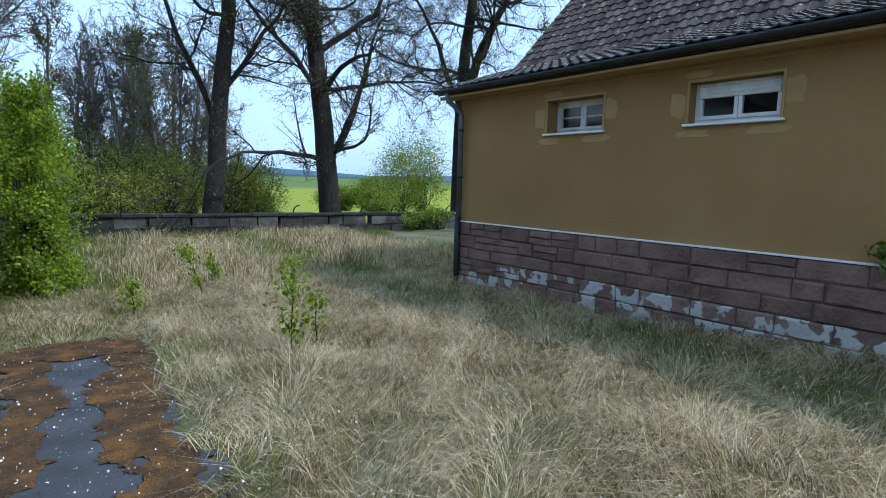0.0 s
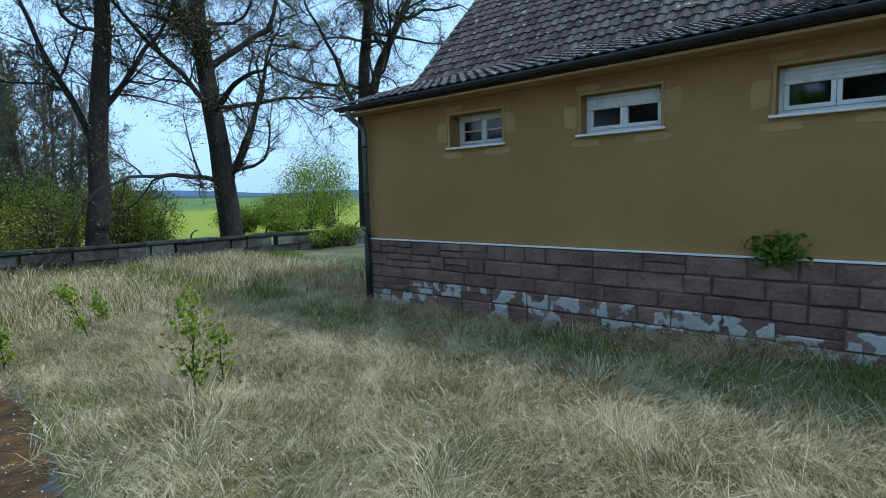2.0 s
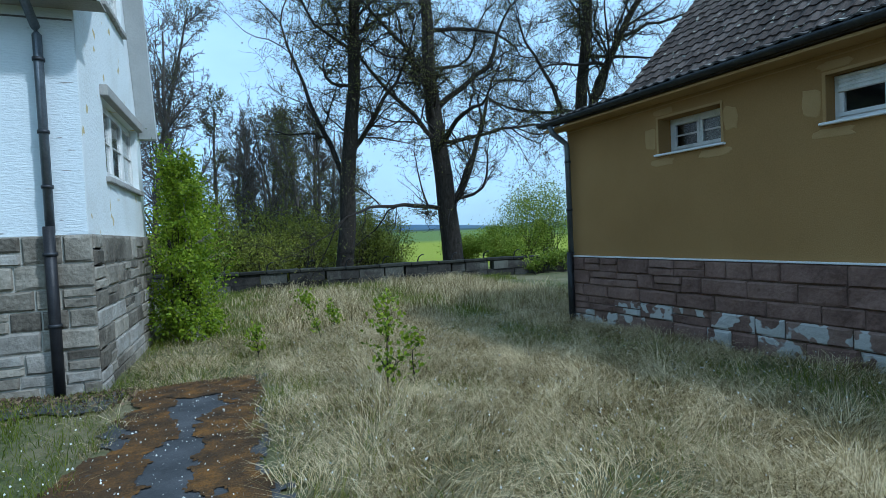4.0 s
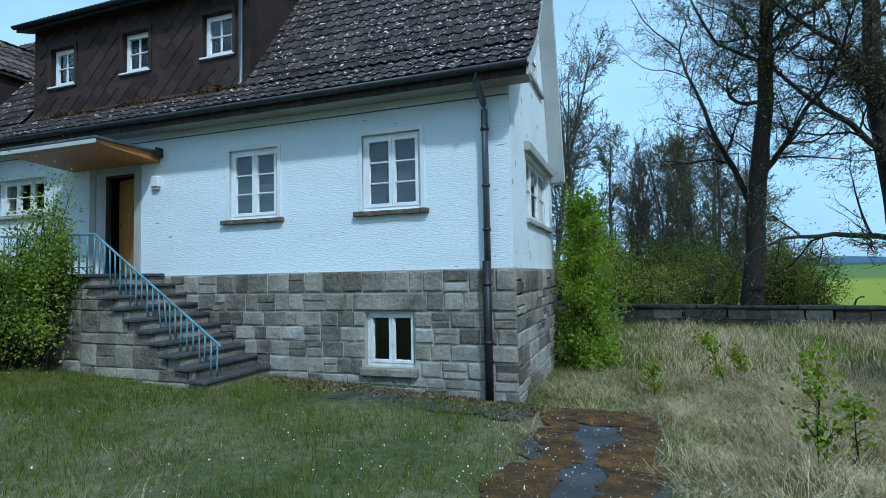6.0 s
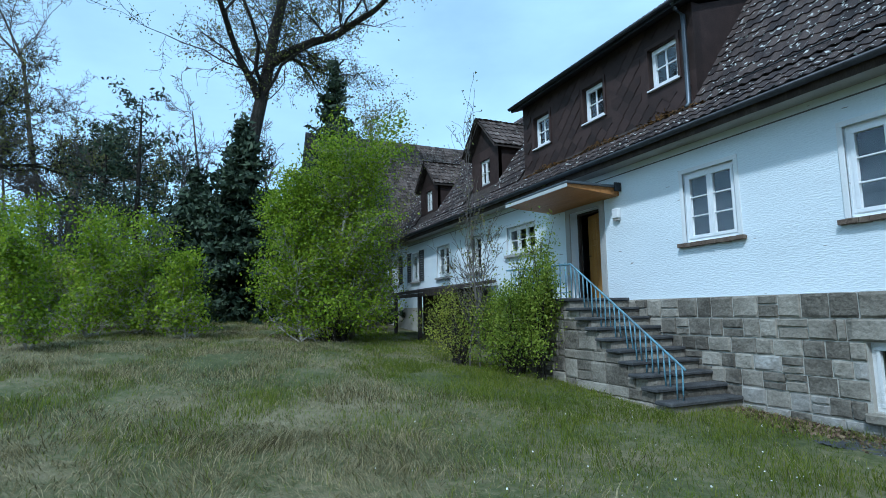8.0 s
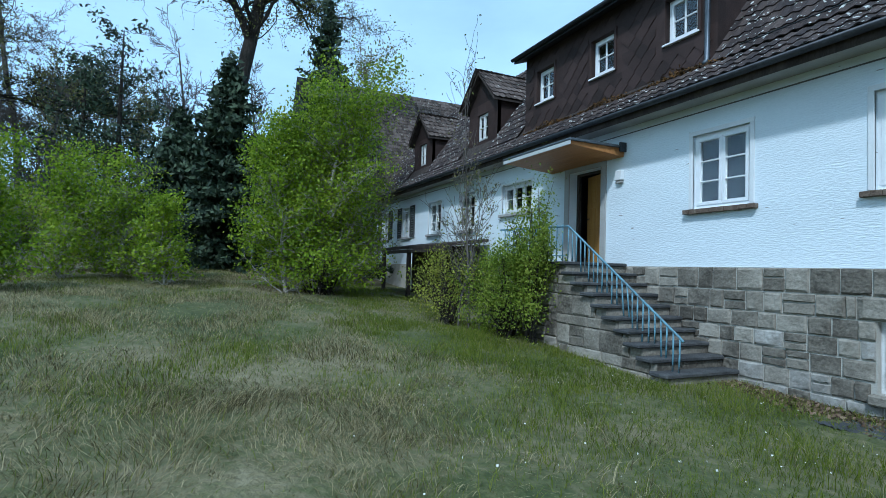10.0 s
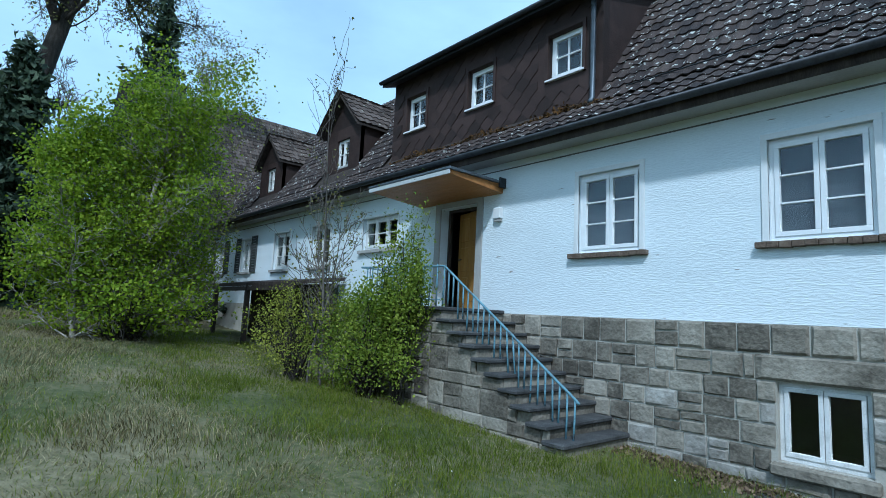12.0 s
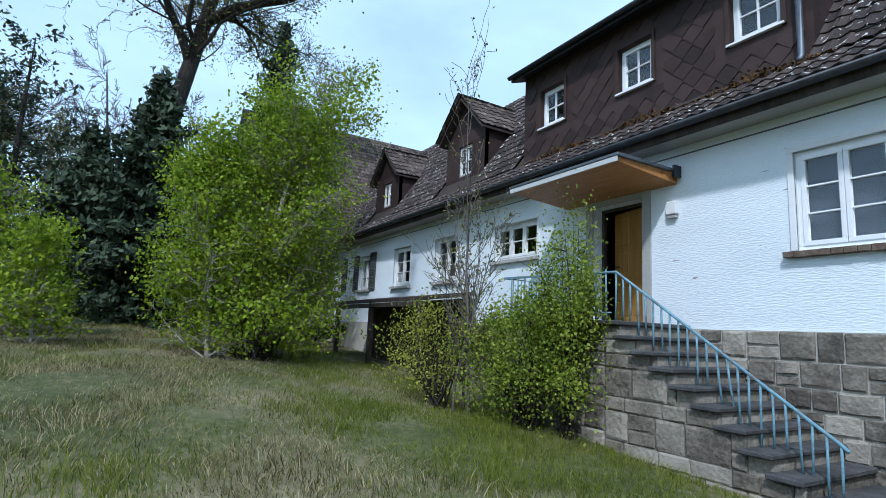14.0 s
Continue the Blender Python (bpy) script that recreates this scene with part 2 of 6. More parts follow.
def ground_mat():
    """Meadow soil: dry thatch and green patches, turning to bright fields and dark woods in the distance, then hills
    with haze painted in as blue.
    """
    m = mat("meadow_ground", [(0.035, 0.05, 0.014), (0.085, 0.095, 0.035), (0.17, 0.15, 0.08), (0.26, 0.23, 0.14)], 0.45, 9, 0.95, 0.8, bump_scale=20, bdist=0.05)
    nt = m.node_tree
    n, l = nt.nodes, nt.links
    b = n["Principled BSDF"]
    col = b.inputs["Base Color"].links[0].from_socket
    tc = n.new("ShaderNodeTexCoord")
    xyz = n.new("ShaderNodeSeparateXYZ")
    l.new(tc.outputs["Object"], xyz.inputs[0])
    # the last band puts the blue haze over the far hills into the colour
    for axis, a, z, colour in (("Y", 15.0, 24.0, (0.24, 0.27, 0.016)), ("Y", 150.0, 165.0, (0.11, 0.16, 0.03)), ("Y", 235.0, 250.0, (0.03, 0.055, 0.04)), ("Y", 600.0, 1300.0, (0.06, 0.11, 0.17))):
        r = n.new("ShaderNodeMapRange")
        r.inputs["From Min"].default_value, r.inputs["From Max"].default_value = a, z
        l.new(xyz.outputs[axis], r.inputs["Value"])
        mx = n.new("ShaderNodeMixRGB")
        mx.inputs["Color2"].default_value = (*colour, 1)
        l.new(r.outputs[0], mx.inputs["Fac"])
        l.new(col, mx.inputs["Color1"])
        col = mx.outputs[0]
    l.new(col, b.inputs["Base Color"])
    return m


M["ground"] = ground_mat()


def glass_mat():
    m = bpy.data.materials.new("window_glass")
    m.use_nodes = True
    b = m.node_tree.nodes["Principled BSDF"]
    b.inputs["Base Color"].default_value = (0.9, 0.95, 0.95, 1)
    b.inputs["Transmission Weight"].default_value = 1.0
    b.inputs["Roughness"].default_value = 0.03
    b.inputs["IOR"].default_value = 1.5
    return m


M["glass"] = glass_mat()

# ---- building blocks ----
PLACE = {}


def thing(name, loc, label, category, group="", kind=""):
    ob = new(name)
    ob.location = loc
    PLACE[ob.name] = Vector(loc)
    return tagged(ob, label, category, group, kind)


def link(name, me, material, parent=None, label=""):
    if material is not None and not me.materials:
        me.materials.append(material)
    ob = new(name, me)
    if parent is not None:
        ob.parent = parent
        ob.matrix_parent_inverse = Matrix.Translation(-PLACE.get(parent.name, Vector((0, 0, 0))))
    if label:
        ob["label"] = label
    return ob


def part(name, bm, material, parent=None, label="", smooth=False):
    me = bpy.data.meshes.new(name)
    bm.normal_update()
    bm.to_mesh(me)
    bm.free()
    if smooth:
        for p in me.polygons:
            p.use_smooth = True
    return link(name, me, material, parent, label)


def arrays(name, verts, faces, material, parent=None, label="", smooth=False):
    """A mesh from numpy arrays of corners and of equal-sided faces."""
    verts, faces = np.asarray(verts, np.float32), np.asarray(faces, np.int32)
    me = bpy.data.meshes.new(name)
    k = faces.shape[1]
    me.vertices.add(len(verts))
    me.vertices.foreach_set("co", verts.ravel())
    me.loops.add(faces.size)
    me.loops.foreach_set("vertex_index", faces.ravel())
    me.polygons.add(len(faces))
    me.polygons.foreach_set("loop_start", np.arange(len(faces), dtype=np.int32) * k)
    me.polygons.foreach_set("loop_total", np.full(len(faces), k, np.int32))
    me.polygons.foreach_set("use_smooth", np.full(len(faces), smooth))
    me.update(calc_edges=True)
    return link(name, me, material, parent, label)


def box(bm, x0, x1, y0, y1, z0, z1, bevel=0.0, m=None):
    vs = [bm.verts.new(Vector((x, y, z))) for z in (z0, z1) for x, y in ((x0, y0), (x1, y0), (x1, y1), (x0, y1))]
    if m is not None:
        for v in vs:
            v.co = m @ v.co
    fs = [bm.faces.new([vs[i] for i in q]) for q in ((3, 2, 1, 0), (4, 5, 6, 7), (0, 1, 5, 4), (1, 2, 6, 5), (2, 3, 7, 6), (3, 0, 4, 7))]
    if bevel:
        es = {e for f in fs for e in f.edges}
        bmesh.ops.bevel(bm, geom=list(es), offset=bevel, segments=1, affect="EDGES")
    return vs


def boxed(name, parent, material, *b, bevel=0.006, m=None, label=""):
    bm = bmesh.new()
    box(bm, *b, bevel=bevel, m=m)
    bmesh.ops.recalc_face_normals(bm, faces=bm.faces)
    return part(name, bm, material, parent, label)


def frame_m(origin, u, n):
    """Local axes of a wall: u along it, y outwards is n, z up."""
    u, n = Vector(u), Vector(n)
    m = Matrix((u, n, Vector((0, 0, 1)))).transposed().to_4x4()
    m.translation = origin
    return m


def tube(bm, pts, r, sides=8):
    pts = [Vector(p) for p in pts]
    rings = []
    for k, p in enumerate(pts):
        d = (pts[min(k + 1, len(pts) - 1)] - pts[max(k - 1, 0)]).normalized()
        a = d.orthogonal().normalized()
        c = d.cross(a)
        rr = r[k] if isinstance(r, (list, tuple)) else r
        rings.append([bm.verts.new(p + (a * math.cos(t) + c * math.sin(t)) * rr) for t in [2 * math.pi * i / sides for i in range(sides)]])
    for a, c in zip(rings, rings[1:]):
        for i in range(sides):
            bm.faces.new((a[i], a[(i + 1) % sides], c[(i + 1) % sides], c[i]))
    bm.faces.new(rings[0][::-1])
    bm.faces.new(rings[-1])


def tubed(name, parent, material, pts, r, sides=8, label=""):
    bm = bmesh.new()
    tube(bm, pts, r, sides)
    bmesh.ops.recalc_face_normals(bm, faces=bm.faces)
    return part(name, bm, material, parent, label, smooth=True)


def pierced(bm, m, u0, u1, z0, z1, holes, depth, inside=True):
    """A wall slab with rectangular holes in the local frame m: outer face at n = 0, inner face at n = -depth, with the reveals."""
    us = sorted({u0, u1, *[h[k] for h in holes for k in (0, 1)]})
    zs = sorted({z0, z1, *[h[k] for h in holes for k in (2, 3)]})

    def quad(*c):
        bm.faces.new([bm.verts.new(m @ Vector(p)) for p in c])

    for a, b in zip(us, us[1:]):
        for c, d in zip(zs, zs[1:]):
            cu, cz = (a + b) / 2, (c + d) / 2
            if any(h[0] < cu < h[1] and h[2] < cz < h[3] for h in holes):
                continue
            quad((a, 0, c), (b, 0, c), (b, 0, d), (a, 0, d))
            if inside:
                quad((b, -depth, c), (a, -depth, c), (a, -depth, d), (b, -depth, d))
    for a, b, c, d in [*holes, (u0, u1, z0, z1)]:
        quad((a, 0, c), (a, -depth, c), (b, -depth, c), (b, 0, c))
        quad((a, 0, d), (b, 0, d), (b, -depth, d), (a, -depth, d))
        quad((a, 0, c), (a, 0, d), (a, -depth, d), (a, -depth, c))
        quad((b, 0, c), (b, -depth, c), (b, -depth, d), (b, 0, d))


def stones(prefix, m, u0, u1, z0, z1, heights, widths, holes, parent, rng, pick, proud=0.035, gap=0.012):
    """Coursed, rock-faced blocks, each a mesh of its own, bulging out of the wall plane."""
    z = z0
    k = 0
    while z < z1 - 0.03:
        h = min(heights[k % len(heights)], z1 - z)
        if z1 - z - h < 0.08:
            h = z1 - z
        u = u0
        while u < u1 - 0.02:
            w = rng.uniform(*widths)
            if u1 - u - w < 0.16:
                w = u1 - u
            spans = [(u, u + w)]
            for a, b, c, d in holes:
                if c < z + h - 0.02 and d > z + 0.02:
                    nxt = []
                    for p, q in spans:
                        if q <= a or p >= b:
                            nxt.append((p, q))
                        else:
                            nxt += [s for s in ((p, a), (b, q)) if s[1] - s[0] > 0.05]
                    spans = nxt
            for p, q in spans:
                rows = [(z, h)]
                if h > 0.23 and q - p < 1.0 and rng.random() < 0.24:
                    s = h * rng.uniform(0.4, 0.6)
                    rows = [(z, s), (z + s, h - s)]
                for zz, hh in rows:
                    bm = bmesh.new()
                    nu, nz = 4, 3
                    a, b, c, d = p + gap / 2, q - gap / 2, zz + gap / 2, zz + hh - gap / 2
                    grid = []
                    lift = rng.uniform(0.4, 1.0) * proud
                    for j in range(nz + 1):
                        row = []
                        for i in range(nu + 1):
                            edge = i in (0, nu) or j in (0, nz)
                            fu, fz = (0.0, 0.06, 0.5, 0.94, 1.0)[i], (0.0, 0.10, 0.90, 1.0)[j]
                            if edge:
                                n = 0.004 + rng.uniform(0, 0.006)
                                du, dz = rng.uniform(-0.004, 0.004), rng.uniform(-0.004, 0.004)
                            else:
                                n = lift + rng.uniform(-0.28, 0.32) * proud
                                du, dz = rng.uniform(-0.01, 0.01), rng.uniform(-0.008, 0.008)
                            row.append(bm.verts.new(m @ Vector((a + (b - a) * fu + du, n, c + (d - c) * fz + dz))))
                        grid.append(row)
                    for j in range(nz):
                        for i in range(nu):
                            bm.faces.new((grid[j][i], grid[j][i + 1], grid[j + 1][i + 1], grid[j + 1][i]))
                    rim = grid[0] + [r[-1] for r in grid[1:]] + grid[-1][-2::-1] + [r[0] for r in grid[-2:0:-1]]
                    back = [bm.verts.new(v.co - (m.to_3x3() @ Vector((0, 0.03, 0)))) for v in rim]
                    for i in range(len(rim)):
                        j = (i + 1) % len(rim)
                        bm.faces.new((rim[i], back[i], back[j], rim[j]))
                    bmesh.ops.recalc_face_normals(bm, faces=bm.faces)
                    part("stone", bm, pick(rng, zz, (p + q) / 2), parent)
            u += w
        z += h
        k += 1


TW, TR = 0.20, 0.26


def tile_shape():
    """One pantile, about 0.2 wide and 0.29 long, on its slope: x across, y up the slope, z out."""
    xs = [0.0, 0.03, 0.08, 0.13, 0.18, 0.215, 0.25]
    zs = [0.030, 0.038, 0.016, 0.006, 0.016, 0.034, 0.030]
    v, f = [], []
    for y, lift in ((0.0, 0.028), (0.37, 0.0)):
        v += [(x, y, z + lift) for x, z in zip(xs, zs)]
    k = len(xs)
    f += [(i, i + 1, k + i + 1, k + i) for i in range(k - 1)]
    v += [(x, 0.0, z + 0.004) for x, z in zip(xs, zs)]
    f += [(2 * k + i, 2 * k + i + 1, i + 1, i) for i in range(k - 1)]
    return np.array(v) * np.array([TW / 0.24, TR / 0.33, 0.9]), np.array(f)


TV, TF = tile_shape()


def tile_mesh(name, material):
    me = bpy.data.meshes.new(name)
    me.from_pydata([tuple(v) for v in TV], [], [tuple(int(i) for i in q) for q in TF])
    me.materials.append(material)
    return me


def tile_field(m, cols, rows, keep, parent, material, rng, name="tiles", flat=1.0):
    """Joined pantiles over a slope given by the frame m (x across, y up the slope, z out)."""
    vs, fs = [], []
    base = 0
    for r in range(rows):
        for c in range(cols):
            if not keep((c + 0.5) * TW, (r + 0.5) * TR):
                continue
            jit = np.array([rng.uniform(-0.006, 0.006), rng.uniform(-0.01, 0.01), rng.uniform(0, 0.008)])
            vs.append(TV + jit + np.array([c * TW, r * TR, 0.0]))
            fs.append(TF + base)
            base += len(TV)
    if not vs:
        return None
    v = np.concatenate(vs)
    a = np.array(m.to_3x3())
    v = v @ a.T + np.array(m.translation)
    ob = arrays(name, v, np.concatenate(fs), material, parent)
    ob["kind"] = "stuff"
    return ob


def slope_m(origin, across, up):
    a, u = Vector(across).normalized(), Vector(up).normalized()
    m = Matrix((a, u, a.cross(u))).transposed().to_4x4()
    m.translation = origin
    return m


def window(parent, m, w, z0, z1, cols, rows, deep=0.10, trim=0.0, sill=0.0, frame="frame", bar=0.022, stile=0.06, name="window", sill_mat="sill", blind=None, sill_out=0.09):
    """A casement in its opening: m has its origin at the opening's left lower edge at z = 0, u to the right, y outwards."""
    win = link(name, bpy.data.meshes.new(name), None, parent)
    bm = bmesh.new()
    n0, n1 = -deep - 0.06, -deep
    for a, b, c, d in ((0, w, z0, z0 + 0.055), (0, w, z1 - 0.055, z1), (0, 0.05, z0 + 0.055, z1 - 0.055), (w - 0.05, w, z0 + 0.055, z1 - 0.055)):
        box(bm, a, b, n0, n1, c, d, 0.004, m)
    bm.to_mesh(win.data)
    bm.free()
    win.data.materials.append(M[frame])
    cw = (w - 0.1) / cols
    for c in range(cols):
        a, b = 0.05 + c * cw, 0.05 + (c + 1) * cw
        bm = bmesh.new()
        lo, hi = z0 + 0.055, z1 - 0.055
        f0, f1 = -deep - 0.05, -deep + 0.015
        for q in ((a + 0.003, b - 0.003, lo, lo + stile), (a + 0.003, b - 0.003, hi - stile, hi), (a + 0.003, a + stile, lo + stile, hi - stile), (b - stile, b - 0.003, lo + stile, hi - stile)):
            box(bm, q[0], q[1], f0, f1, q[2], q[3], 0.004, m)
        part("casement", bm, M[frame], win)
        gl0, gl1 = lo + stile, hi - stile
        for r in range(1, rows):
            zz = gl0 + (gl1 - gl0) * r / rows
            boxed("glazing_bar", win, M[frame], a + stile, b - stile, -deep - 0.032, -deep + 0.006, zz - bar / 2, zz + bar / 2, bevel=0.003, m=m)
        p = boxed("pane", win, M["glass"], a + stile - 0.004, b - stile + 0.004, -deep - 0.022, -deep - 0.018, gl0 - 0.004, gl1 + 0.004, bevel=0, m=m)
        p.visible_shadow = False
    if trim:
        bm = bmesh.new()
        t = trim
        for q in ((-t, w + t, z1, z1 + t), (-t, 0, z0, z1), (w, w + t, z0, z1)):
            box(bm, q[0], q[1], -0.02, 0.022, q[2], q[3], 0.004, m)
        part("surround", bm, M["trim"], win)
    if sill:
        k = max(3, int((w + 2 * sill) / 0.13))
        for i in range(k):
            a, b = -sill + (w + 2 * sill) * i / k, -sill + (w + 2 * sill) * (i + 1) / k - 0.006
            boxed("sill_brick", win, M[sill_mat], a, b, -0.06, sill_out + random.uniform(-0.008, 0.008), z0 - 0.085 + random.uniform(-0.008, 0.004), z0 - 0.012, bevel=0.006, m=m)
    if blind:
        boxed("blind", win, M["curtain"], 0.03, w - 0.03, -deep - 0.12, -deep - 0.10, z1 - blind * (z1 - z0), z1 - 0.03, bevel=0, m=m)
    return win
# ---- ground ----
def ease(v):
    v = np.clip(v, 0, 1)
    return v * v * (3 - 2 * v)


def ground_z(x, y):
    x, y = np.asarray(x, float), np.asarray(y, float)
    z = 0.055 * np.clip(-x, 0, 26) + 0.03 * np.clip(-y, 0, 16) + 0.18 * ease((-x - 3) / 9) * ease((-y - 1) / 4)
    z = z - 0.008 * np.clip(x, 0, 20) - 0.010 * np.clip(y, 0, 16)
    z = z - 3.5 * ease((y - 22) / 60) + 9.0 * ease((y - 60) / 260) * (0.75 + 0.25 * np.sin(x * 0.012 + 1.0)) - 10 * ease((y - 330) / 300) + 42 * ease((y - 700) / 900) * (0.7 + 0.3 * np.sin(x * 0.0041 + 0.6))
    return z


def gz(x, y):
    return float(ground_z(x, y))


def build_ground():
    rng = np.random.default_rng(3)
    near_x, near_y = np.arange(-30, 24, 0.22), np.arange(-22, 18, 0.22)
    far = np.array([2, 5, 9, 14, 20, 28, 38, 52, 70, 95, 130, 180, 250, 340, 460, 620, 820, 1100, 1500, 2000, 2800.0])
    xs = np.concatenate([-30 - far[::-1], near_x, 24 + far])
    ys = np.concatenate([-22 - far[::-1], near_y, 18 + far])
    X, Y = np.meshgrid(xs, ys)
    Z = ground_z(X, Y)
    close = (np.abs(X) < 32) & (np.abs(Y) < 24)
    bumps = 0.018 * np.sin(X * 2.3 + np.sin(Y * 1.7)) + 0.018 * np.sin(Y * 2.9 + X * 0.8) + rng.normal(0, 0.008, X.shape)
    keep = (X > -1.0) & (X < 3) & (Y > -5) & (Y < 0.6)
    Z = Z + np.where(close & ~keep, bumps, 0.0)
    v = np.stack([X.ravel(), Y.ravel(), Z.ravel()], 1)
    nx, ny = len(xs), len(ys)
    i = (np.arange(ny - 1)[:, None] * nx + np.arange(nx - 1)[None]).ravel()
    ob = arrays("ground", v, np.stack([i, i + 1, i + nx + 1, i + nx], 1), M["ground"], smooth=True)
    tagged(ob, "overgrown meadow of dry straw and green grass", "ground", kind="structure")


build_ground()


def patch(name, x0, x1, y0, y1, lift, material, label, category, seed, ragged=0.12, step=0.03, holes=0.0):
    """A thin mat with a ragged outline lying on the ground."""
    rng = np.random.default_rng(seed)
    xs, ys = np.arange(x0, x1 + 1e-6, step), np.arange(y0, y1 + 1e-6, step)
    X, Y = np.meshgrid(xs, ys)
    # uneven field: several crossing waves give blobs at two scales
    blob = np.zeros(X.shape)
    for wave, weight in ((2.3, 1.0), (4.9, 0.7), (10.5, 0.45), (23.0, 0.3), (41.0, 0.2)):
        for _ in range(3):
            a, ph = rng.uniform(0, math.tau), rng.uniform(0, math.tau)
            blob += weight * np.sin(wave * (X * math.cos(a) + Y * math.sin(a)) + ph) / 2
    edge = np.minimum(np.minimum(X - x0, x1 - X), np.minimum(Y - y0, y1 - Y))
    inside = edge > ragged * (1 + 0.75 * blob)
    if holes:
        inside &= np.abs(X - (x0 + x1) / 2) - holes + 0.22 * blob > 0
    X = X + rng.normal(0, step * 0.18, X.shape)
    Y = Y + rng.normal(0, step * 0.18, X.shape)
    Z = ground_z(X, Y) + lift + rng.normal(0, lift * 0.12, X.shape)
    nx = len(xs)
    j, i = np.nonzero(inside[:-1, :-1] & inside[1:, 1:] & inside[1:, :-1] & inside[:-1, 1:])
    k = j * nx + i
    ob = arrays(name, np.stack([X.ravel(), Y.ravel(), Z.ravel()], 1), np.stack([k, k + 1, k + nx + 1, k + nx], 1), material, smooth=True)
    return tagged(ob, label, category, kind="structure")


patch("pavement", 0.40, 2.02, -5.6, -0.10, 0.022, M["asphalt"], "cracked dark asphalt path scattered with pale petals", "path", 4, 0.17)
patch("moss_mat", 0.34, 2.08, -5.5, -0.12, 0.030, M["moss"], "rusty brown moss creeping over the asphalt path", "moss", 7, 0.17, holes=0.13)
patch("moss_mat", 0.48, 1.90, -1.10, -0.05, 0.034, M["moss"], "dark moss at the end of the path", "moss", 15, 0.16)
patch("apron", -2.6, 0.35, -1.15, -0.16, 0.03, M["asphalt"], "dark worn apron along the plinth", "path", 18, 0.12)
# ---- white house ----
house = thing("house", (0, 0, 0), "abandoned white rendered house on sandstone plinth, dark tiled roof", "house")
FRONT = frame_m((0, 0, 0), (1, 0, 0), (0, -1, 0))
GABLE = frame_m((0, 0, 0), (0, 1, 0), (1, 0, 0))
ZP = 1.978
X_END, Y_REAR, Y_BODY = -23.2, 4.15, 5.8
# ridge of the roof, and the foot of its steep rear slope beside the gable
RY, RZ = 2.60, 8.78
VY, VZ = 4.12, 3.95
W_Z0, W_Z1 = 2.95, 4.19
# openings of the front: u0, u1, z0, z1
MAIN = [(-5.15, -4.12), (-2.465, -1.44)]
LEFT2 = [(-14.0, -12.97), (-16.5, -15.42), (-19.2, -18.3), (-21.75, -20.85)]
TRIPLE = (-11.38, -9.95, 3.36, 4.13)
DOOR = (-8.46, -7.42, 2.03, 4.04)
CELLAR = (-2.42, -1.56, 0.46, 1.33)
front_holes = [(a, b, W_Z0, W_Z1) for a, b in MAIN] + [(a, b, 3.05, 4.18) for a, b in LEFT2] + [TRIPLE, DOOR]
bm = bmesh.new()
pierced(bm, FRONT, X_END, -0.005, ZP, 5.05, front_holes, 0.32)
wall_front = part("wall", bm, M["render"], house, "white rough-cast front wall")
# a thin string line under the eaves
bm = bmesh.new()
box(bm, X_END, -0.02, -0.008, 0.01, 4.565, 4.585, 0.0)
part("string_line", bm, M["line"], house)
# gable wall, running up under the roof
GW = (1.2, 3.75, 2.83, 3.95)
GU = (1.6, 3.0, 5.5, 6.6)
bm = bmesh.new()
pierced(bm, GABLE, 0.005, Y_REAR, ZP, 4.1, [GW], 0.32)


def gable_row(z):
    """The gable's front and rear edges at the height z, under the roof."""
    y0 = 0.005 if z < 5.0 else max(0.15, 0.23 + (z + 0.16 - 5.42) / 1.4)
    y1 = min(Y_REAR, VY - (z - VZ) / (RZ - VZ) * (VY - RY) - 0.1) if z > 4.1 else Y_REAR
    return [y0, *[min(max(g, y0), y1) for g in GU[:2]], y1]


gable_z = [4.1, 4.11, 4.999, 5.001, GU[2], GU[3], 7.4, 8.3]
for za, zb in zip(gable_z, gable_z[1:]):
    lo, hi = gable_row(za), gable_row(zb)
    for k in range(3):
        if (k == 1 and za >= GU[2] and zb <= GU[3]) or lo[k + 1] - lo[k] + hi[k + 1] - hi[k] < 0.002:
            continue
        for n in (0.0, -0.32):
            bm.faces.new([bm.verts.new(GABLE @ Vector(p)) for p in ((lo[k], n, za), (lo[k + 1], n, za), (hi[k + 1], n, zb), (hi[k], n, zb))])
for a, b in (((GU[0], GU[2]), (GU[0], GU[3])), ((GU[1], GU[2]), (GU[1], GU[3])), ((GU[0], GU[2]), (GU[1], GU[2])), ((GU[0], GU[3]), (GU[1], GU[3]))):
    bm.faces.new([bm.verts.new(GABLE @ Vector(p)) for p in ((a[0], 0, a[1]), (b[0], 0, b[1]), (b[0], -0.32, b[1]), (a[0], -0.32, a[1]))])
bmesh.ops.remove_doubles(bm, verts=bm.verts, dist=0.001)
bmesh.ops.recalc_face_normals(bm, faces=bm.faces)
part("gable_wall", bm, M["render_gable"], house, "white gable wall with peeling yellowish patches")
# rear body, side and rear walls, floor and attic floor close the house
bm = bmesh.new()
box(bm, X_END, -0.75, Y_BODY - 0.3, Y_BODY, -0.2, 5.05)
box(bm, -1.05, -0.75, Y_REAR, Y_BODY - 0.3, -0.2, 5.05)
box(bm, -0.75, -0.005, Y_REAR - 0.3, Y_REAR - 0.004, -0.2, 3.85)
part("rear_wall", bm, M["render"], house)
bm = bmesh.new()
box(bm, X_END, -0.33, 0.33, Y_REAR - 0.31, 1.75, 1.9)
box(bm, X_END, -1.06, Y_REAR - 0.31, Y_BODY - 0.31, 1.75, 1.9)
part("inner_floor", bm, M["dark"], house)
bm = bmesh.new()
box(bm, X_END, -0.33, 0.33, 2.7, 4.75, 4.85)
